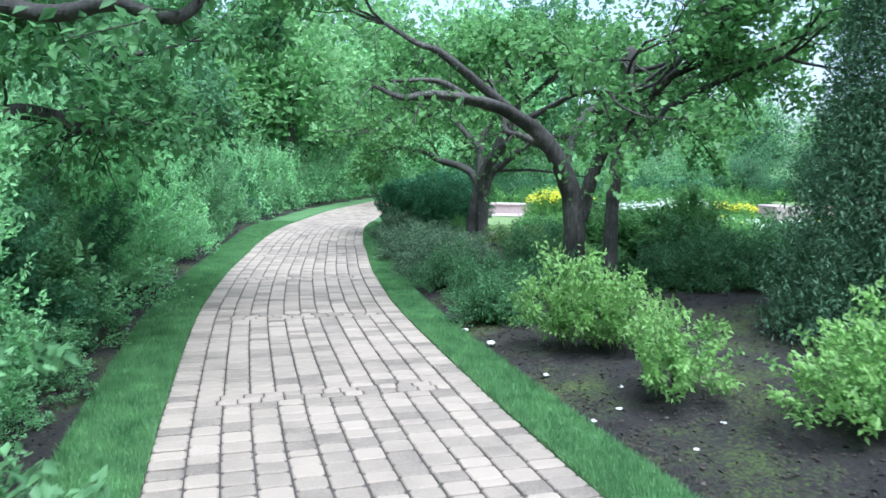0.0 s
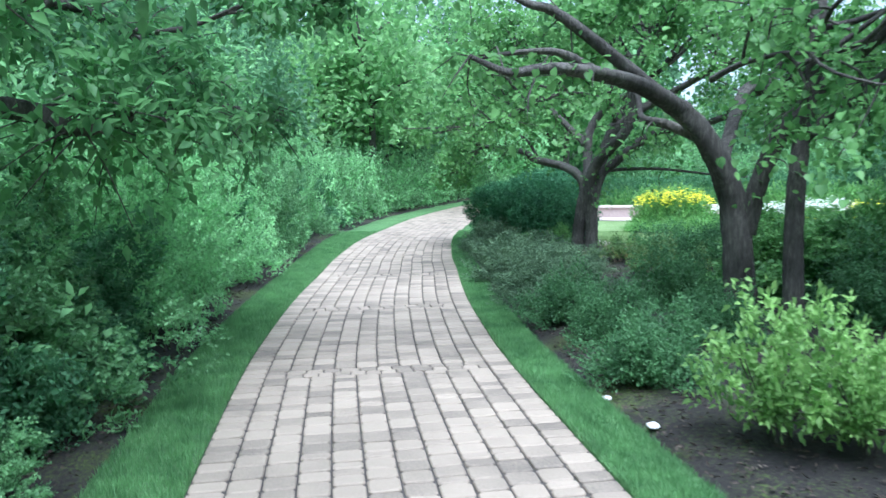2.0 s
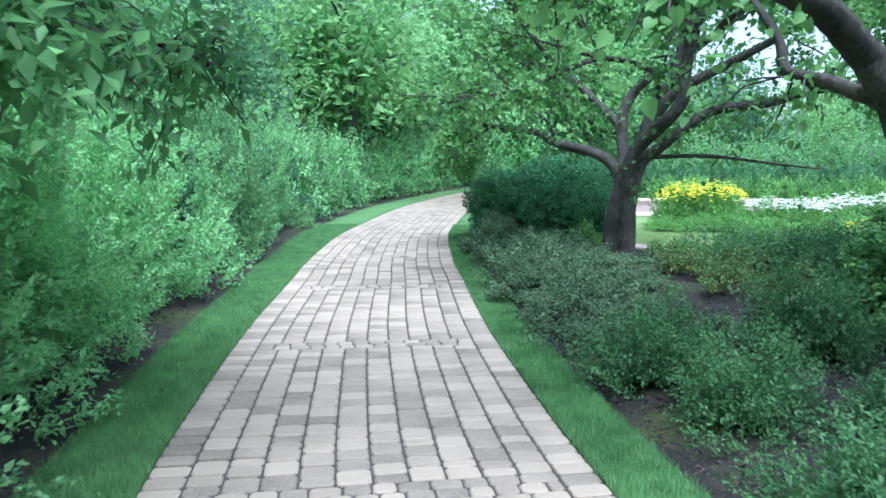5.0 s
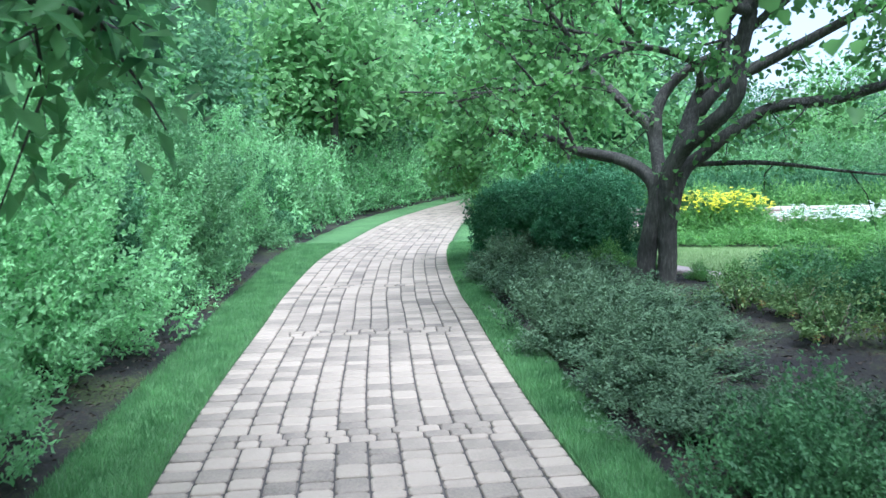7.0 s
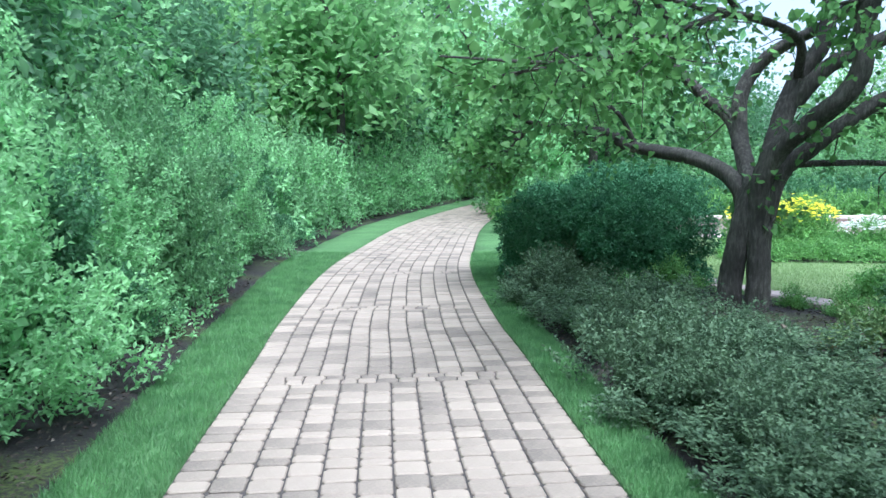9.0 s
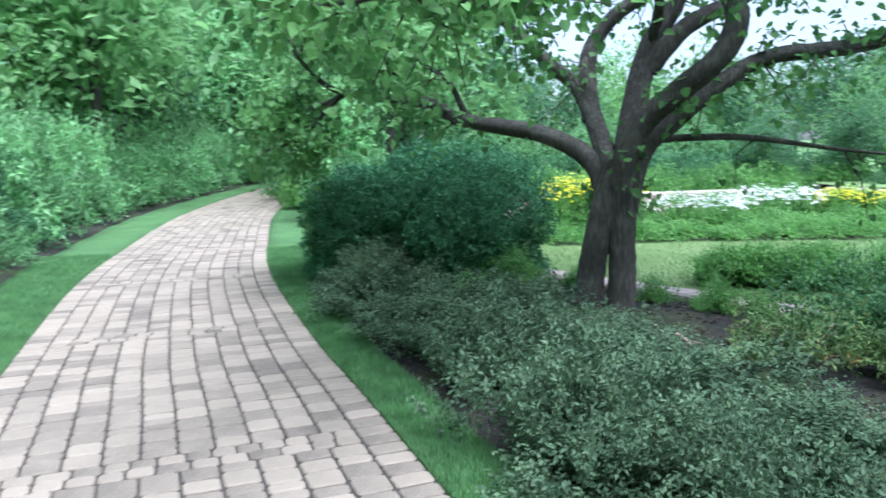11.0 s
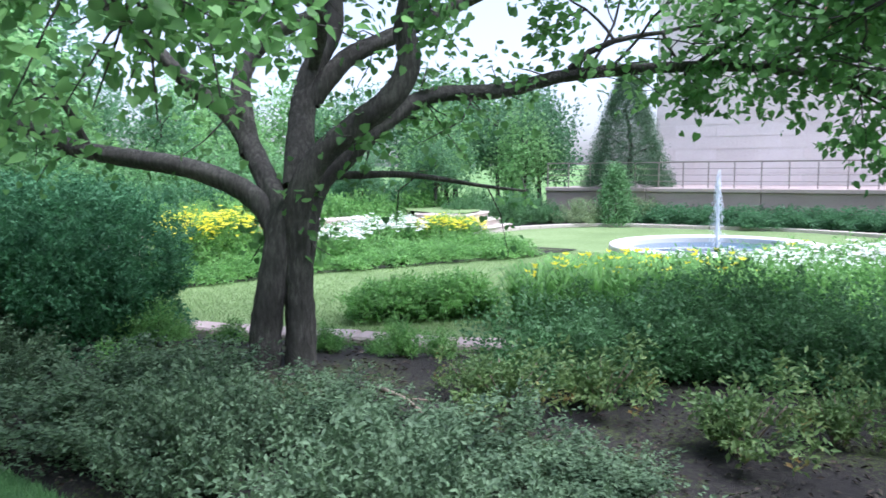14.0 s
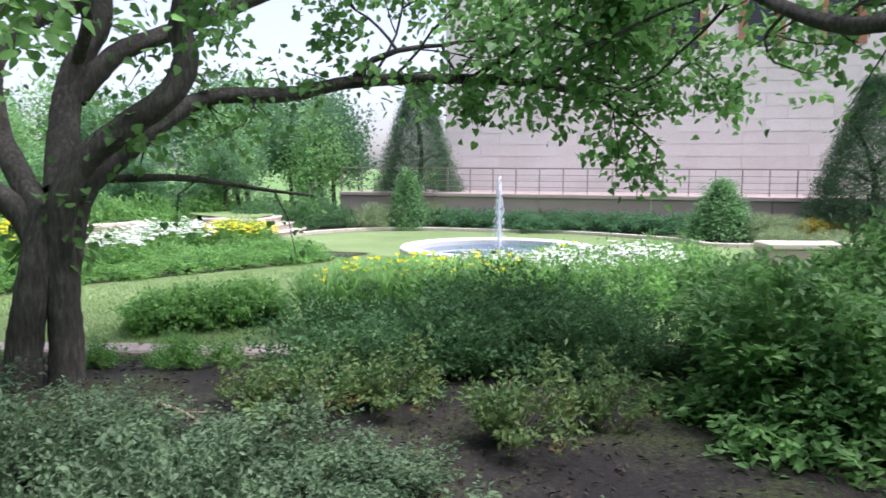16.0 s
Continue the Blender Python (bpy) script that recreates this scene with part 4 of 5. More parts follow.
def flower_clump(name, label, leaf_mesh, leaf_material, bloom, bloom_material, group):
    t = thing(name, label, "flowers", (0, 0, -80), group)
    part("foliage", leaf_mesh, leaf_material, t)
    part("blossoms", bloom, bloom_material, t)
    return t


def grassy_mesh(name, spread, height, count, seed, width=0.045):
    """Arching strap leaves rising from an oval patch."""
    r = np.random.default_rng(seed)
    a, q = r.random(count) * 6.283, np.sqrt(r.random(count)) * 0.6
    b = np.stack([np.cos(a) * q * spread, np.sin(a) * q * spread, np.zeros(count)], -1)
    out = np.stack([np.cos(a + r.normal(size=count) * 0.6), np.sin(a + r.normal(size=count) * 0.6), np.zeros(count)], -1)
    h = height * (0.6 + 0.5 * r.random(count))[:, None]
    reach = (spread * (0.3 + 0.6 * r.random(count)))[:, None]
    side = np.stack([-out[:, 1], out[:, 0], np.zeros(count)], -1) * width * 0.3
    up = np.array([0, 0, 1.0])
    rows_ = [b, b + out * reach * 0.3 + up * h * 0.6, b + out * reach * 0.7 + up * h * 0.95, b + out * reach * 1.15 + up * h * 0.85]
    v = np.stack([rows_[0] - side, rows_[0] + side, rows_[1] - side, rows_[1] + side, rows_[2] - side * 0.7, rows_[2] + side * 0.7, rows_[3]], 1)
    tri = np.array([[0, 1, 3], [0, 3, 2], [2, 3, 5], [2, 5, 4], [4, 5, 6]])
    return mesh_np(name, v.reshape(-1, 3), (np.arange(count)[:, None, None] * 7 + tri[None]).reshape(-1, 3))


RUD = flower_clump("yellow_flower_clump", "clump of yellow coneflowers over bright green leaves", shrub_mesh("foliage", (0.5, 0.5, 0.55), 420, 10, 0.06, 0.3, 61, 0.1, 0.9), M_FRESH,
                   flowers_mesh("blossoms", 210, (0.48, 0.48), 0.74, 0.042, 8, 62), M_YELLOW_PETAL, "flower borders")
DAISY = flower_clump("white_daisy_clump", "clump of white daisies over green leaves", shrub_mesh("foliage", (0.5, 0.5, 0.42), 230, 9, 0.065, 0.3, 63, 0.1, 0.9), M_FRESH,
                     flowers_mesh("blossoms", 170, (0.5, 0.5), 0.58, 0.046, 9, 64), M_WHITE_PETAL, "flower borders")
LILY = flower_clump("daylily_clump", "arching daylily leaves with a few yellow flowers", grassy_mesh("foliage", 0.45, 0.6, 420, 65), M_FRESH,
                    flowers_mesh("blossoms", 11, (0.4, 0.4), 0.64, 0.052, 6, 66, 0.9), M_YELLOW_PETAL, "flower borders")
LOWB = shrub_kind("border_plant", "low bright green edging plant of the flower border", shrub_mesh("foliage", (0.42, 0.4, 0.3), 210, 9, 0.05, 0.5, 67, 0.15), M_FRESH, "plant", "flower borders", 4, 0.2, 0.12, 0.005, 17)
for x, y, s in [(2.7, 20.5, 1.0), (3.3, 20.4, 1.05), (3.0, 21.0, 1.05), (3.7, 20.8, 1.0), (7.4, 20.1, 0.9), (7.9, 19.9, 0.85)]:
    plant(RUD, x, y, s, None, -0.03, s * (1.15 if x < 6 else 0.95))
for x, y, s in [(4.5, 20.3, 1.0), (5.0, 20.1, 1.0), (5.5, 20.4, 0.95), (6.2, 20.5, 1.1), (6.8, 20.5, 1.1), (5.9, 13.9, 0.95), (6.4, 13.5, 1.0), (6.0, 13.1, 0.95), (6.8, 13.0, 1.05), (7.2, 12.7, 1.05), (5.5, 14.3, 0.9)]:
    plant(DAISY, x, y, s, None, -0.03)
for x, y, s in [(3.6, 14.75, 0.95), (3.95, 14.35, 1.0), (4.3, 14.7, 1.0), (4.7, 14.3, 1.0), (4.5, 15.0, 0.9), (5.1, 14.6, 0.95), (5.3, 13.9, 1.0), (4.4, 13.9, 1.0), (6.9, 13.7, 0.95), (7.5, 13.0, 0.9), (4.8, 13.5, 1.0)]:
    plant(LILY, x, y, s, None, -0.03)
for x in np.arange(2.3, 8.1, 0.42):
    y = np.interp(x, [2.2, 4.3, 5.8, 7.8, 8.9], [19.85, 19.6, 19.25, 18.65, 18.4]) + 0.1 * rng.normal()
    plant(LOWB, x, y, 0.75 + 0.3 * rng.random(), None, -0.03, 0.5 + 0.25 * rng.random())
    plant(LOWB, x + 0.2, y + 0.5, 0.85 + 0.4 * rng.random(), None, -0.03, 0.6 + 0.4 * rng.random())
for x, y in [(5.2, 13.2), (5.6, 12.6), (6.3, 12.4), (7.9, 12.4), (3.9, 13.6), (5.0, 12.8), (7.4, 12.2), (8.1, 12.9)]:
    plant(LOWB, x, y, 1.2, None, -0.03, 1.4)
bbed = part("flower_bed_soil", mesh_np("flower_bed_soil", np.array([(2.1, 19.55, -0.012), (4.3, 19.3, -0.012), (7.9, 18.25, -0.012), (9.2, 18.3, -0.012), (8.6, 20.8, -0.012), (5, 21.4, -0.012), (2.4, 21.4, -0.012), (2.1, 20.5, -0.012)]), np.array([[0, 1, 6, 7], [1, 2, 5, 6], [2, 3, 4, 5]])), M_SOIL)
tagged(bbed, "dark edged soil of the flower border", "flower bed", "", "structure")


# ---- fountain, terrace, wall, building ----
def ring(bm, r_in, r_out, z0, z1, n=96):
    """Solid ring with slightly rounded top edges."""
    prof = [(r_in, z0), (r_in, z1 - 0.02), (r_in + 0.02, z1), (r_out - 0.02, z1), (r_out, z1 - 0.02), (r_out, z1 - 0.1), (r_out - 0.05, z1 - 0.12), (r_out - 0.05, z0)]
    vs = [[bm.verts.new((r * math.cos(a), r * math.sin(a), z)) for r, z in prof] for a in np.linspace(0, 2 * math.pi, n, endpoint=False)]
    for i in range(n):
        for j in range(len(prof)):
            k = (j + 1) % len(prof)
            bm.faces.new((vs[i][j], vs[(i + 1) % n][j], vs[(i + 1) % n][k], vs[i][k]))


def disc(bm, r, z, n=64):
    bm.faces.new([bm.verts.new((r * math.cos(a), r * math.sin(a), z)) for a in np.linspace(0, 2 * math.pi, n, endpoint=False)])


def block(bm, x0, y0, z0, x1, y1, z1, bevel=0.012):
    """A box with softened edges."""
    r = bmesh.ops.create_cube(bm, size=1, matrix=Matrix.Translation(((x0 + x1) / 2, (y0 + y1) / 2, (z0 + z1) / 2)) @ Matrix.Diagonal((x1 - x0, y1 - y0, z1 - z0, 1)))
    if bevel:
        es = list({e for v in r["verts"] for e in v.link_edges})
        bmesh.ops.bevel(bm, geom=es, offset=bevel, segments=1, affect="EDGES")


FX, FY, FR = 8.1, 15.15, 1.5
fountain = thing("fountain", "round white stone fountain pool with a single water jet", "fountain", (FX, FY, -0.04))
bm = bmesh.new()
ring(bm, FR - 0.24, FR, 0.0, 0.42)
part("rim", bm, M_FTN, fountain)
bm = bmesh.new()
disc(bm, FR - 0.2, 0.32)
part("water", bm, M_WATER, fountain, "blue rippled pool water")
r2 = np.random.default_rng(9)
jet = [(np.array([(0, 0, 0.3), (0.012, 0, 0.7), (0.0, 0.01, 1.1), (0.0, 0, 1.45)]), np.array([0.016, 0.02, 0.024, 0.008]))]
part("jet", tubes_mesh("jet", jet, 10, 0.25, 9), M_SPRAY, fountain, "white upright water jet")
drops = []
for k in range(420):
    a, h = r2.random() * 6.283, r2.random()
    q = 0.02 + 0.13 * (1 - h) * r2.random()
    c = np.array([q * math.cos(a), q * math.sin(a), 0.34 + 1.1 * h])
    drops.append((np.array([c, c + np.array([0, 0, 0.02 + 0.03 * r2.random()])]), np.array([0.003, 0.005])))
part("spray", tubes_mesh("spray", drops, 4, 0, 10), M_SPRAY, fountain, "falling white spray drops")
tagged(fountain.children[3], "", "", "", "stuff")

# curved limestone terrace with steps
terrace = thing("stone_terrace", "low curved limestone terrace with rounded steps and a grass top", "terrace", (10.6, 24.4, -0.04))
for k in range(3):
    bm = bmesh.new()
    n, ro = 40, 2.55 - 0.3 * k
    prof = [(0.2, 0.14 * k), (ro, 0.14 * k), (ro, 0.14 * k + 0.115), (ro + 0.03, 0.14 * k + 0.12), (ro + 0.03, 0.14 * k + 0.14), (0.2, 0.14 * k + 0.14)]
    vs = [[bm.verts.new((r * math.cos(a), r * math.sin(a), z)) for r, z in prof] for a in np.linspace(radians(-105), radians(60), n)]
    for i in range(n - 1):
        for j in range(len(prof) - 1):
            bm.faces.new((vs[i][j], vs[i + 1][j], vs[i + 1][j + 1], vs[i][j + 1]))
    bm.faces.new(vs[0])
    bm.faces.new(vs[-1])
    part("step", bm, M_LIME_STONE, terrace)
bm = bmesh.new()
bm.faces.new([bm.verts.new((1.75 * math.cos(a), 1.75 * math.sin(a), 0.45)) for a in np.linspace(radians(-105), radians(60), 24)] + [bm.verts.new((0.1, 0.3, 0.45))])
part("grass_top", bm, M_LAWN, terrace, "mown grass on top of the terrace")
bm = bmesh.new()
block(bm, -0.95, -2.55, 0, -0.4, -1.2, 0.46, 0.02)
part("end_block", bm, M_PINK_STONE, terrace, "square pink stone end block")

upper = thing("stone_steps", "short stacked limestone steps at the back of the garden", "steps", (13.3, 28.2, 0.0))
for k in range(5):
    bm = bmesh.new()
    block(bm, -0.75 + 0.02 * k, -0.5 + 0.12 * k, 0.16 * k, 0.75 - 0.02 * k, 0.9, 0.16 * k + 0.15, 0.02)
    part("step", bm, M_LIME_STONE, upper)

# raised walk with a coping behind the border
cop = thing("low_curved_wall", "low curved retaining kerb with pale stone coping", "low wall", (0, 0, -0.04))
cpts = spline([(-0.5, 26.6, 0), (1.5, 25.4, 0), (3.8, 24.8, 0), (6.3, 24.7, 0), (9.4, 24.6, 0)], 6)
for a, b in zip(cpts[:-1:2], cpts[2::2]):
    d = unit(b - a)
    n_ = np.array([-d[1], d[0], 0])
    bm = bmesh.new()
    block(bm, 0.004, -0.16, 0.30, np.linalg.norm(b - a) - 0.004, 0.16, 0.37, 0.012)
    o = part("coping_stone", bm, M_LIME_STONE, cop)
    o.matrix_basis = pose(a[0], a[1], 0, 0, 0, math.degrees(math.atan2(d[1], d[0])))
    bm = bmesh.new()
    block(bm, 0, -0.11, 0.0, np.linalg.norm(b - a), 0.11, 0.297, 0)
    o = part("wall_course", bm, M_PINK_STONE, cop)
    o.matrix_basis = pose(a[0], a[1], 0, 0, 0, math.degrees(math.atan2(d[1], d[0])))
walk2 = sheet("pavement", [[tuple(p + np.array([0, -k, -0.018])) for k in (1.5, 0.8, 0.1)] for p in cpts], M_PINK_STONE)
tagged(walk2, "pinkish paved walk in front of the low kerb", "pavement", "", "structure")
JUN = shrub_kind("juniper_shrub", "spreading dark green juniper in the back border", shrub_mesh("foliage", (0.65, 0.6, 0.55), 300, 9, 0.09, 0.4, 71, 0.2, 0.5), M_HEDGE_DARK, "shrub", "junipers along the wall", 3, 0.3, 0.2, 0.01, 18)
for k, x in enumerate(np.arange(-1.0, 13, 0.9)):
    y = np.interp(x, cpts[:, 0], cpts[:, 1]) + 0.95
    plant([LOWB, SAGE, LOWB][k % 3], x, y, 1.6, None, 0.0, 2.0)
    plant(JUN, x + 0.4, y + 1.1, 1.2, None, 0.0, 1.4)
    plant(HEDGE_FAR[0], x, y + 3.2 + 0.6 * rng.random(), 1.1, None, 0.0, 0.95)
    plant(HEDGE_FAR[k % 2], x + 0.3, y + 6.0 + rng.random(), 1.3, None, 0.0, 1.1)

# back border: kerb, hedge, cones
kpts = spline([(10.2, 21.9, 0), (12.2, 21.9, 0), (14.0, 21.0, 0), (14.8, 18.9, 0), (15.35, 16.9, 0), (14.95, 14.2, 0), (14.1, 13.1, 0), (14.8, 11.8, 0), (15.2, 10.2, 0), (15, 8, 0)], 6)
kerb = thing("bed_kerb", "thin pale stone kerb along the curved back border", "kerb", (0, 0, -0.04))
for a, b in zip(kpts[:-1], kpts[1:]):
    bm = bmesh.new()
    ln = np.linalg.norm(b - a)
    block(bm, 0.005, -0.07, 0, ln - 0.005, 0.07, 0.09, 0.01)
    o = part("kerb_stone", bm, M_LIME_STONE, kerb)
    o.matrix_basis = pose(a[0], a[1], 0, 0, 0, math.degrees(math.atan2(b[1] - a[1], b[0] - a[0])))
soil2 = sheet("back_bed", [[(p[0] + k * 0.9 + 0.05, p[1] + k * 0.4, 0.0 + 0.03 * k) for k in (0, 0.5, 1.5, 4.0)] for p in kpts], M_SOIL)
tagged(soil2, "dark soil of the back border", "planting bed", "", "structure")
CONE = shrub_kind("cone_shrub", "clipped conical dwarf conifer", woodland_mesh("foliage", (0.62, 0.62, 0.62), 900, 8, 0.06, 72, True), M_HEDGE, "conifer", "", 1, 0.4, 0.01, 0.03, 19)
CONE.children[0].location = (0, 0, 0.64)
GREY = shrub_kind("grey_shrub", "soft grey-green rounded shrub", shrub_mesh("foliage", (0.6, 0.6, 0.55), 520, 10, 0.055, 0.3, 73, 0.15, 0.7), M_GREY_SHRUB, "shrub", "grey shrubs of the back border", 3, 0.3, 0.2, 0.01, 20)
GOLD = shrub_kind("golden_shrub", "rounded golden yellow shrub", shrub_mesh("foliage", (0.65, 0.6, 0.42), 480, 10, 0.05, 0.5, 74, 0.15), M_GOLD_SHRUB, "shrub", "", 3, 0.3, 0.2, 0.01, 21)
for x, y in zip(np.linspace(14.9, 16.6, 11), np.linspace(20.3, 12.9, 11)):
    plant(JUN, x + 0.25 + 0.1 * rng.normal(), y, 0.9, None, 0, 0.62)
    plant(JUN, x + 0.0 + 0.1 * rng.normal(), y + 0.35, 0.75, None, 0, 0.5)
plant(CONE, 14.5, 20.9, 1.0, None, 0, 1.15)
plant(CONE, 15.2, 13.2, 1.35, None, 0, 1.0)
for x, y, s in [(13.9, 21.6, 0.9), (15.3, 20.6, 0.9), (15.3, 12.3, 0.85), (15.9, 13.4, 0.8), (15.7, 11.9, 0.8)]:
    plant(GREY, x, y, s, None, 0)
for x, y in [(16.0, 11.3), (16.4, 10.7)]:
    plant(GOLD, x, y, 0.9, None, 0)
for x, y, s in [(12.4, 22.9, 0.8), (13.0, 23.0, 0.9), (13.5, 22.4, 0.7), (11.9, 23.9, 0.8), (12.9, 24.2, 1.0), (13.9, 23.7, 1.0)]:
    plant(DARK[0], x, y, s * 1.3, None, 0, s * 1.2)

# retaining wall with railing; axis runs along the wall
W0, W1 = np.array([14.7, 23.3]), np.array([18.9, 7.0])
wd = (W1 - W0) / np.linalg.norm(W1 - W0)
wturn = math.degrees(math.atan2(wd[1], wd[0]))
wlen = float(np.linalg.norm(W1 - W0))
wall = thing("retaining_wall", "low pinkish concrete retaining wall with a stone cap", "wall", (W0[0], W0[1], -0.04), "", "structure", wturn)
for k in range(6):
    bm = bmesh.new()
    a = wlen / 6 * k
    block(bm, a + 0.006, 0.0, 0.0, a + wlen / 6 - 0.006, 0.35, 0.84, 0.01)
    part("wall_panel", bm, M_WALL, wall)
    bm = bmesh.new()
    block(bm, a + 0.004, -0.06, 0.843, a + wlen / 6 - 0.004, 0.4, 0.95, 0.015)
    part("cap_stone", bm, M_PINK_STONE, wall)
rail = thing("metal_railing", "thin brown metal railing along the terrace above the wall", "railing", (W0[0], W0[1], 0.91), "", "", wturn)
for k in range(int(wlen / 0.62) + 1):
    bm = bmesh.new()
    block(bm, k * 0.62 - 0.014, 0.12, 0, k * 0.62 + 0.014, 0.15, 0.66, 0.003)
    part("post", bm, M_RAIL, rail)
for z in (0.64, 0.48, 0.32, 0.16):
    bm = bmesh.new()
    block(bm, 0, 0.125, z, wlen, 0.145, z + (0.03 if z > 0.6 else 0.014), 0.003)
    part("rail", bm, M_RAIL, rail)
terr = part("terrace_floor", mesh_np("terrace_floor", np.array([(0, 0.36, 0.0), (wlen, 0.36, 0.0), (wlen, 9, 0.0), (0, 9, 0.0)]), np.array([[0, 1, 2, 3]])), M_PINK_STONE)
terr.matrix_basis = pose(W0[0], W0[1], 0.88, 0, 0, wturn)
tagged(terr, "paved terrace between railing and building", "terrace", "", "structure")

# building: coursed pale stone with arched openings
bc = W0 + wd * 1.9 + np.array([-wd[1], wd[0]]) * 4.2
house = thing("stone_building", "large pale stone building with coursed walls and arched windows", "building", (bc[0], bc[1], 0.88), "", "", wturn)
BH, BL = 15.0, 26.0
cols = [5.2 + 2.1 * k for k in range(10)]
win_z = [(4.2, 6.3), (7.6, 9.7), (11.0, 13.1)]
bm = bmesh.new()
xs = [0.0]
for c in cols:
    xs += [c - 0.45, c + 0.45]
xs.append(BL)
zs = [0.0]
for a, b in win_z:
    zs += [a, b]
zs.append(BH)
for i in range(len(xs) - 1):
    for j in range(len(zs) - 1):
        if i % 2 == 1 and j % 2 == 1:
            continue
        block(bm, xs[i], 0, zs[j], xs[i + 1], 0.5, zs[j + 1], 0)
part("wall", bm, M_FACADE, house)
bm = bmesh.new()
block(bm, 0, 0.51, 0, 0.5, 9, BH, 0)
part("side_wall", bm, M_FACADE, house)
bm = bmesh.new()
block(bm, -0.2, -0.2, BH + 0.004, BL + 0.2, 9.2, BH + 0.5, 0.05)
part("roof", bm, M_PINK_STONE, house)
bm = bmesh.new()
for k in range(int(BH / 0.36)):
    off = 0.0 if k % 2 else 0.6
    z0, z1 = k * 0.36 + 0.008, (k + 1) * 0.36 - 0.008
    for q in range(int(BL / 1.2)):
        x0, x1 = max(0.0, q * 1.2 - off) + 0.006, q * 1.2 - off + 1.19
        mid = (x0 + x1) / 2
        if any(z1 > a - 0.2 and z0 < b + 0.5 for a, b in win_z) and any(abs(mid - c) < 1.15 for c in cols):
            continue
        d_ = 0.012 + 0.014 * ((k * 7 + q * 13) % 5) / 5
        vv = [bm.verts.new(p) for p in ((x0, -d_, z0), (x1, -d_, z0), (x1, -d_, z1), (x0, -d_, z1), (x0, 0.001, z0), (x1, 0.001, z0), (x1, 0.001, z1), (x0, 0.001, z1))]
        for f_ in ((0, 1, 2, 3), (4, 0, 3, 7), (1, 5, 6, 2), (3, 2, 6, 7), (4, 5, 1, 0)):
            bm.faces.new([vv[t_] for t_ in f_])
tagged(part("masonry", bm, M_FACADE, house, "long pale stone courses"), "", "", "", "stuff")
for a, b in win_z:
    for c in cols:
        win = part("window", mesh_np("window", np.array([(c - 0.45, 0.36, a), (c + 0.45, 0.36, a), (c + 0.45, 0.36, b), (c - 0.45, 0.36, b)]), np.array([[0, 1, 2, 3]])), M_GLASS, house, "dark window glass")
        bm = bmesh.new()
        n = 14
        outer = [(c - 0.62, a)] + [(c + 0.62 * math.cos(t), b - 0.5 + 0.62 * math.sin(t)) for t in np.linspace(math.pi, 0, n)] + [(c + 0.62, a)]
        inner = [(c - 0.4, a)] + [(c + 0.4 * math.cos(t), b - 0.5 + 0.4 * math.sin(t)) for t in np.linspace(math.pi, 0, n)] + [(c + 0.4, a)]
        for y_ in (-0.06,):
            vo = [bm.verts.new((x, y_, z)) for x, z in outer]
            vi = [bm.verts.new((x, y_, z)) for x, z in inner]
            vo2 = [bm.verts.new((x, 0.1, z)) for x, z in outer]
            vi2 = [bm.verts.new((x, 0.3, z)) for x, z in inner]
            for q in range(len(outer) - 1):
                bm.faces.new((vo[q], vo[q + 1], vi[q + 1], vi[q]))
                bm.faces.new((vo[q + 1], vo[q], vo2[q], vo2[q + 1]))
                bm.faces.new((vi[q], vi[q + 1], vi2[q + 1], vi2[q]))
        part("arch", bm, M_ARCH, win, "terracotta arched surround")

# stone seat wall by the lawn
seat = thing("stone_bench", "low blocky limestone seat wall at the lawn edge", "bench", (11.1, 11.7, -0.04), "", "", -60)
bm = bmesh.new()
block(bm, 0, 0, 0, 1.7, 0.5, 0.3, 0.02)
part("base", bm, M_PINK_STONE, seat)
bm = bmesh.new()
block(bm, -0.05, -0.05, 0.304, 1.75, 0.55, 0.4, 0.02)
part("seat", bm, M_LIME_STONE, seat)
for x, y in [(12.3, 11.6), (12.6, 10.9), (12.0, 10.5), (12.9, 11.7)]:
    plant(GREY, x, y, 0.7, None, 0, 0.7)

# edging stones between bed and lawn
for k, (x, y, a, l) in enumerate([(0.98, 17.33, -67, 0.46), (1.13, 16.9, -65, 0.46), (1.33, 16.5, -61, 0.46), (1.56, 16.1, -60, 0.46), (1.79, 15.7, -60, 0.46), (1.99, 15.29, -65, 0.46), (2.19, 14.88, -60, 0.46), (2.44, 14.5, -54, 0.46), (2.71, 14.14, -51, 0.46)]):
    st = thing("edging_stone", "flat pale grey edging stone at the bed's edge", "stone", (x, y, -0.02), "edging stones", "", a + 3 * math.sin(k * 5.0))
    bm = bmesh.new()
    block(bm, -l / 2 + 0.01, -0.14, 0, l / 2 - 0.01, 0.14, 0.07, 0.02)
    part("slab", bm, M_PINK_STONE, st)

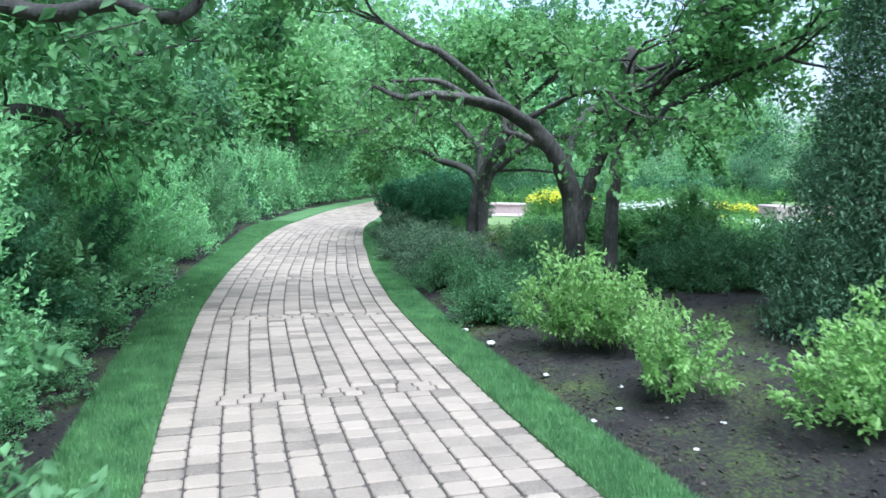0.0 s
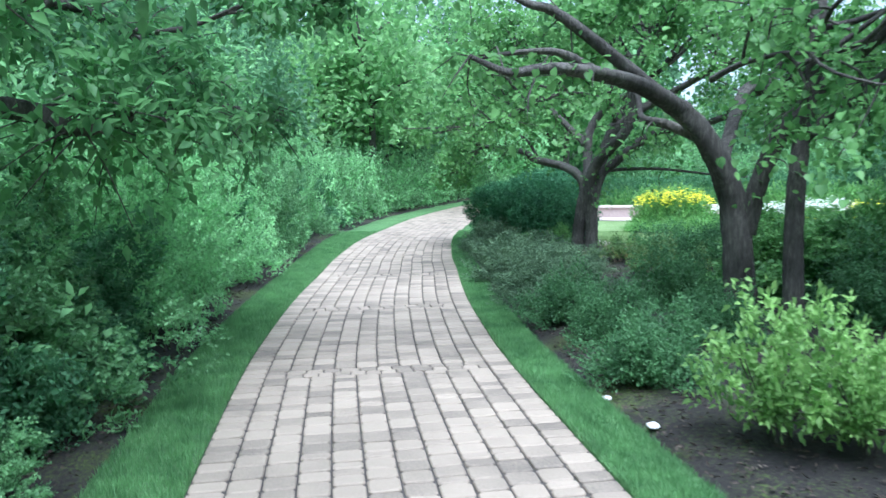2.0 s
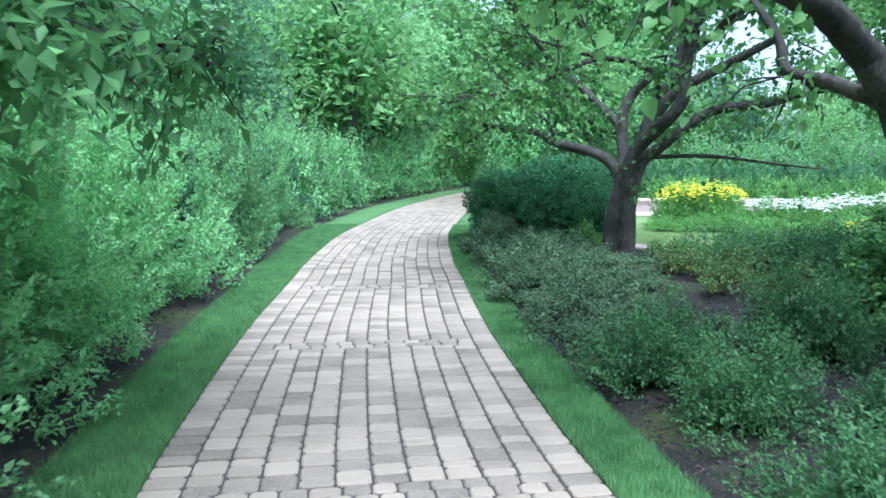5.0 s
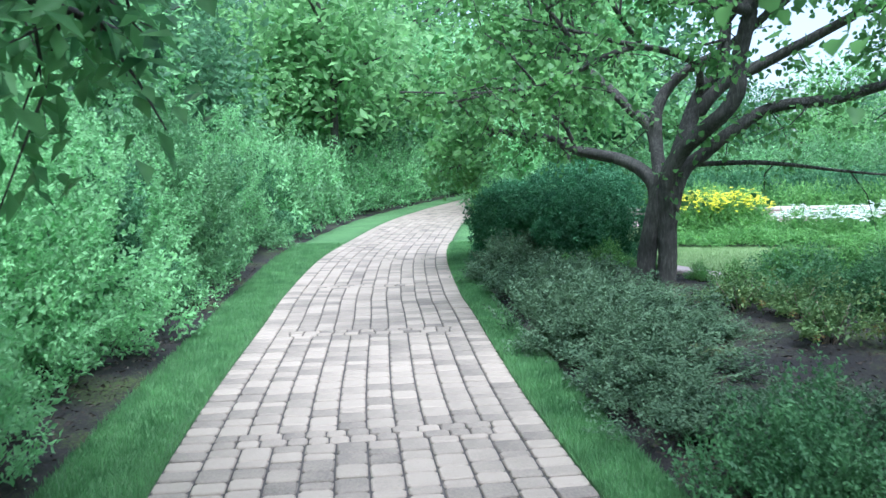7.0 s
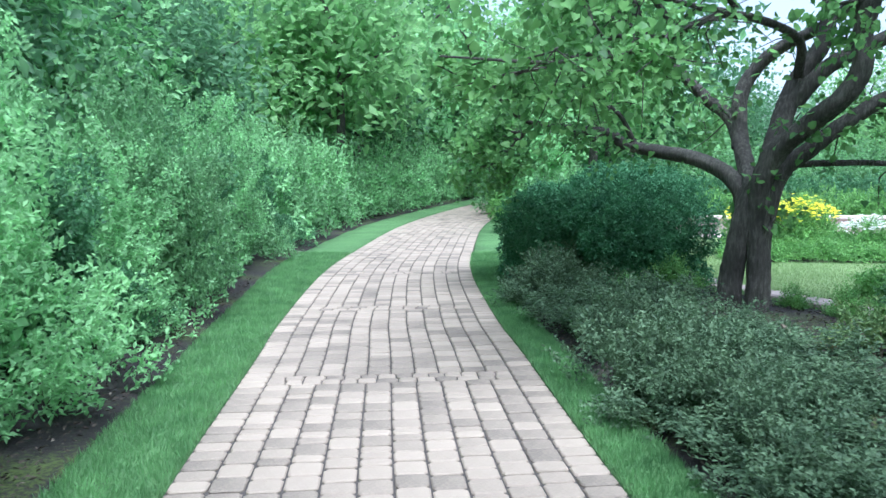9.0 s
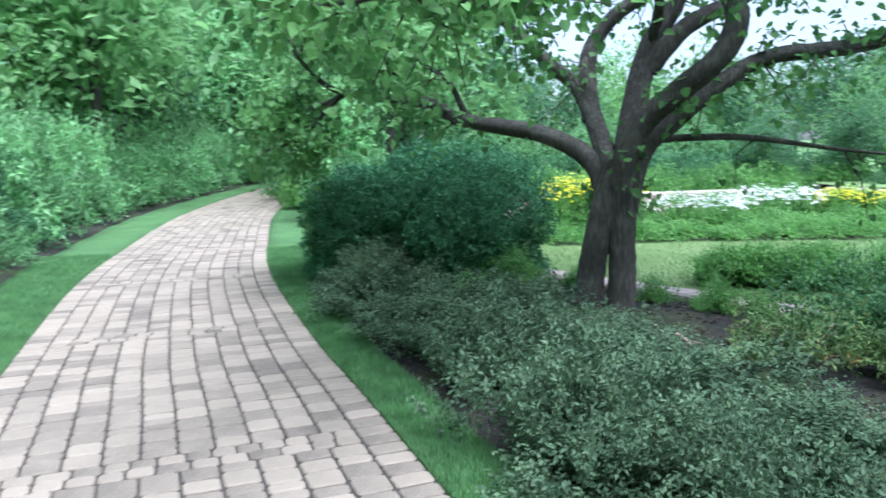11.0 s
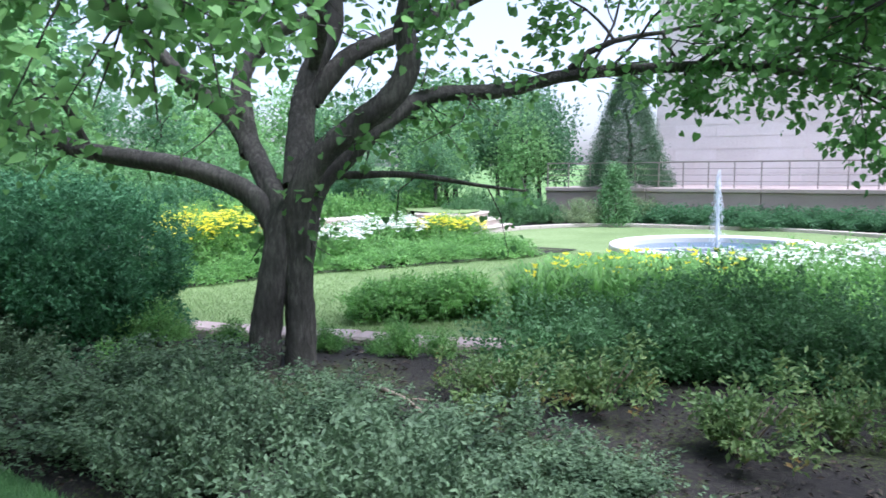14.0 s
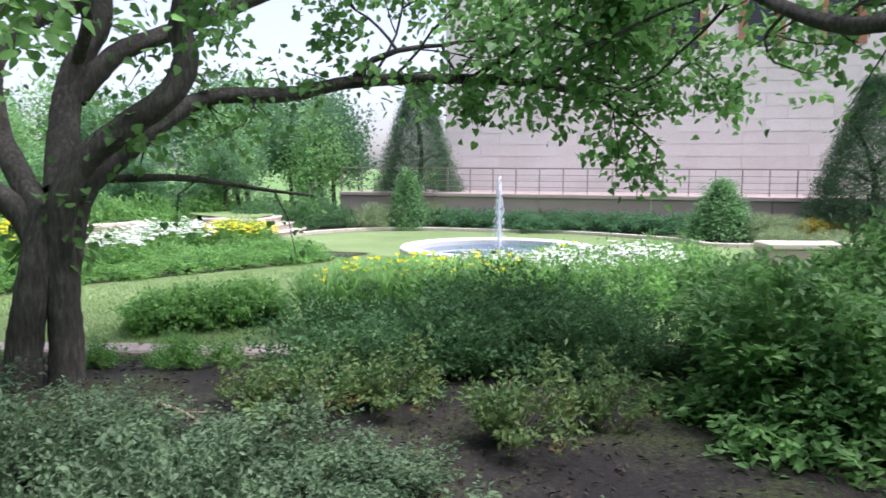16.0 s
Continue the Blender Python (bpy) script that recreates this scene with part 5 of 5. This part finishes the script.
# fallen branch, bits on the soil
stick = thing("fallen_branch", "pale bare fallen branch lying on the soil", "branch", (0, 0, 0))
sp = spline([(0.55, 13.55, 0.24), (0.5, 13.3, 0.25), (0.42, 13.05, 0.24), (0.36, 12.9, 0.25)], 5)
part("wood", tubes_mesh("wood", [(sp, np.linspace(0.016, 0.007, len(sp))), (np.array([(0.5, 13.3, 0.25), (0.58, 13.12, 0.26)]), np.array([0.01, 0.005]))], 8, 0.15, 3), M_WOOD, stick)
for x, y, s in [(0.41, 6.39, 0.05), (0.2, 6.91, 0.04), (0.75, 5.4, 0.03), (1.1, 4.6, 0.03), (1.35, 3.9, 0.03), (0.9, 4.4, 0.025), (1.6, 4.2, 0.025), (1.2, 5.0, 0.025)]:
    o = thing("pale_stone", "small pale stone lying on the soil", "stone", (x, y, bed_z(x, y)), "stones on the soil")
    bm = bmesh.new()
    bmesh.ops.create_icosphere(bm, subdivisions=2, radius=s * 0.8)
    for v in bm.verts:
        v.co *= 1 + 0.25 * noise.noise(v.co * 30 + Vector((x, y, 0)))
        v.co.z *= 0.45
    part("stone", bm, M_FTN, o)
r3 = np.random.default_rng(15)
n = 9000
yy = 2.5 + 13.5 * r3.random(n)
xx = edge_right(yy) + 0.05 + 3.2 * r3.random(n) ** 1.3
base = np.stack([xx, yy, bed_z(xx, yy) + 0.012], -1)
v, f = leaves(base, unit(r3.normal(size=(n, 3)) * np.array([1, 1, 0.15])), 0.035, 0.4, r3)
M_MULCH = leaf_mat("mulch_bits", (0.02, 0.016, 0.013), (0.075, 0.06, 0.048), 0.9, 0.0, (0.22, 0.19, 0.15))
tagged(part("mulch_litter", mesh_np("mulch_litter", v, f), M_MULCH), "scattered bark mulch and dry leaf litter", "litter", "", "stuff")
n = 2600
sy = 0.5 + 17 * r3.random(n)
wl3 = strip_left(sy)
q = along(np.interp(sy, MID[:, 1], ARC), -HALF - wl3 - 0.03 - 0.45 * r3.random(n), 0.06)
v, f = leaves(q, unit(r3.normal(size=(n, 3)) * np.array([1, 1, 0.15])), 0.035, 0.4, r3)
tagged(part("mulch_litter", mesh_np("mulch_litter", v, f), M_MULCH), "scattered bark mulch under the hedge", "litter", "", "stuff")


# ---- grass blades ----
def blades(name, base, height, material, label, r):
    n = len(base)
    a = r.random(n) * 6.283
    side = np.stack([np.cos(a), np.sin(a), np.zeros(n)], -1) * 0.0035
    lean = r.normal(size=(n, 3)) * np.array([0.35, 0.35, 0]) + np.array([0, 0, 1])
    h = height * (0.5 + 0.8 * r.random(n))[:, None]
    v = np.stack([base - side, base + side, base + unit(lean) * h], 1).reshape(-1, 3)
    f = np.arange(3 * n).reshape(-1, 3)
    return tagged(part(name, mesh_np(name, v, f), material), label, "grass", "", "stuff")


n = 90000
sy = 0.5 + 20 * r3.random(n) ** 1.2
w3 = strip_left(sy)
blades("grass_blades", along(np.interp(sy, MID[:, 1], ARC), -HALF - w3 * (r3.random(n) * 1.02 - 0.01), 0.005), 0.05, M_BLADE, "short dark green grass blades of the verge", r3)
sy = 0.5 + 20 * r3.random(n) ** 1.2
w3 = strip_right(sy)
blades("grass_blades", along(np.interp(sy, MID[:, 1], ARC), HALF + w3 * (r3.random(n) * 1.02 - 0.01), 0.005), 0.05, M_BLADE, "short green grass blades of the verge", r3)
n = 90000
ly = 15.2 + 5.0 * r3.random(n)
lx = bed_far(ly) + (9 - bed_far(ly)) * r3.random(n) ** 1.4
blades("lawn_blades", np.stack([lx, ly, np.full(n, -0.04)], -1), 0.045, M_LAWN_BLADE, "short bright lawn grass blades", r3)


# ---- pavers ----
def paver_mesh(l, w, h=0.05, b=0.007):
    """Tumbled paver: a slab with chamfered, slightly uneven edges, about 20 faces."""
    r = random.Random(int(l * 1000 + w * 100))
    bm = bmesh.new()
    c = 0.016
    oct_ = [(-l / 2 + c, -w / 2), (l / 2 - c, -w / 2), (l / 2, -w / 2 + c), (l / 2, w / 2 - c), (l / 2 - c, w / 2), (-l / 2 + c, w / 2), (-l / 2, w / 2 - c), (-l / 2, -w / 2 + c)]
    m1 = [bm.verts.new((x + r.uniform(-0.002, 0.002), y + r.uniform(-0.002, 0.002), -b)) for x, y in oct_]
    m0 = [bm.verts.new((x, y, -h)) for x, y in oct_]
    tp = [bm.verts.new((x * (1 - 2 * b / l), y * (1 - 2 * b / w), r.uniform(-0.001, 0.001))) for x, y in oct_]
    for i in range(8):
        k = (i + 1) % 8
        bm.faces.new((m0[i], m0[k], m1[k], m1[i]))
        bm.faces.new((m1[i], m1[k], tp[k], tp[i]))
    bm.faces.new(tp)
    me = bpy.data.meshes.new("paver")
    bm.to_mesh(me)
    bm.free()
    return me


COLS, BORDER = 10, 0.19
colw = (2 * HALF - 2 * BORDER) / COLS
bands = [s_of(4.9 + 2.63 * k) for k in range(-4, 24)]
lengths = [0.165, 0.15, 0.165, 0.09, 0.13]
pr = random.Random(3)
pieces = []
for c in range(COLS + 2):
    if c == 0 or c == COLS + 1:
        u, w = (-HALF + BORDER / 2, BORDER) if c == 0 else (HALF - BORDER / 2, BORDER)
        s = 0.5
        while s < s_of(60):
            l = 0.125
            pieces.append((s + l / 2, u, l - 0.014, w - 0.01))
            s += l
        continue
    u = -HALF + BORDER + (c - 0.5) * colw
    for a, b in zip(bands[:-1], bands[1:]):
        s, end = a + 0.2, b
        while s < end - 0.03:
            l = min(pr.choice(lengths), end - s)
            if end - s - l < 0.06:
                l = end - s
            pieces.append((s + l / 2, u, l - 0.013, colw - 0.01))
            s += l
for a in bands:
    for r_ in range(2):
        x = -HALF + BORDER
        while x < HALF - BORDER - 0.02:
            w = min(pr.choice([0.115, 0.15, 0.13]), HALF - BORDER - x)
            if HALF - BORDER - x - w < 0.05:
                w = HALF - BORDER - x
            pieces.append((a + 0.05 + 0.1 * r_, x + w / 2, 0.092, w - 0.009))
            x += w
near0, near1 = s_of(9.9), s_of(13.0)
meshes = {}
vs, fs, off = [], [], 0
count = 0
for s, u, l, w in pieces:
    p = along(s, u)
    t = np.array([np.interp(s, ARC, TAN[:, 0]), np.interp(s, ARC, TAN[:, 1])])
    turn = math.degrees(math.atan2(t[1], t[0])) + pr.uniform(-0.6, 0.6)
    key = (round(l, 2), round(w, 2))
    if key not in meshes:
        meshes[key] = paver_mesh(*key)
        meshes[key].materials.append(M_PAVER)
    me = meshes[key]
    m = pose(p[0], p[1], pr.uniform(-0.003, 0.002), pr.uniform(-0.5, 0.5), pr.uniform(-0.5, 0.5), turn) @ Matrix.Diagonal((l / key[0], w / key[1], 1, 1))
    if near0 < s < near1 and count < 300:
        o = new("paver", me)
        o.parent = path
        o.matrix_basis = m
        count += 1
    else:
        mm = np.array(m)
        co = np.array([v.co for v in me.vertices]) @ mm[:3, :3].T + mm[:3, 3]
        vs.append(co)
        fs += [tuple(off + k for k in q.vertices) for q in me.polygons]
        off += len(co)
me = bpy.data.meshes.new("pavers")
me.from_pydata(np.vstack(vs).tolist(), [], fs)
o = part("pavers", me, M_PAVER_FAR, path, "tumbled pinkish grey pavers in straight columns")
tagged(o, "", "", "", "stuff")

# the master plants stand out of sight below the ground and are dropped once copied
for kind in WOODS + WOODS_FAR + HEDGES + HEDGE_FAR + COTON + DARK + [SPRUCE, YEW, BROAD, BRIGHT, OLIVE, SAGE, LILY_BUSH, RUD, DAISY, LILY, LOWB, JUN, CONE, GREY, GOLD]:
    for o in list(kind.children_recursive) + [kind]:
        bpy.data.objects.remove(o)
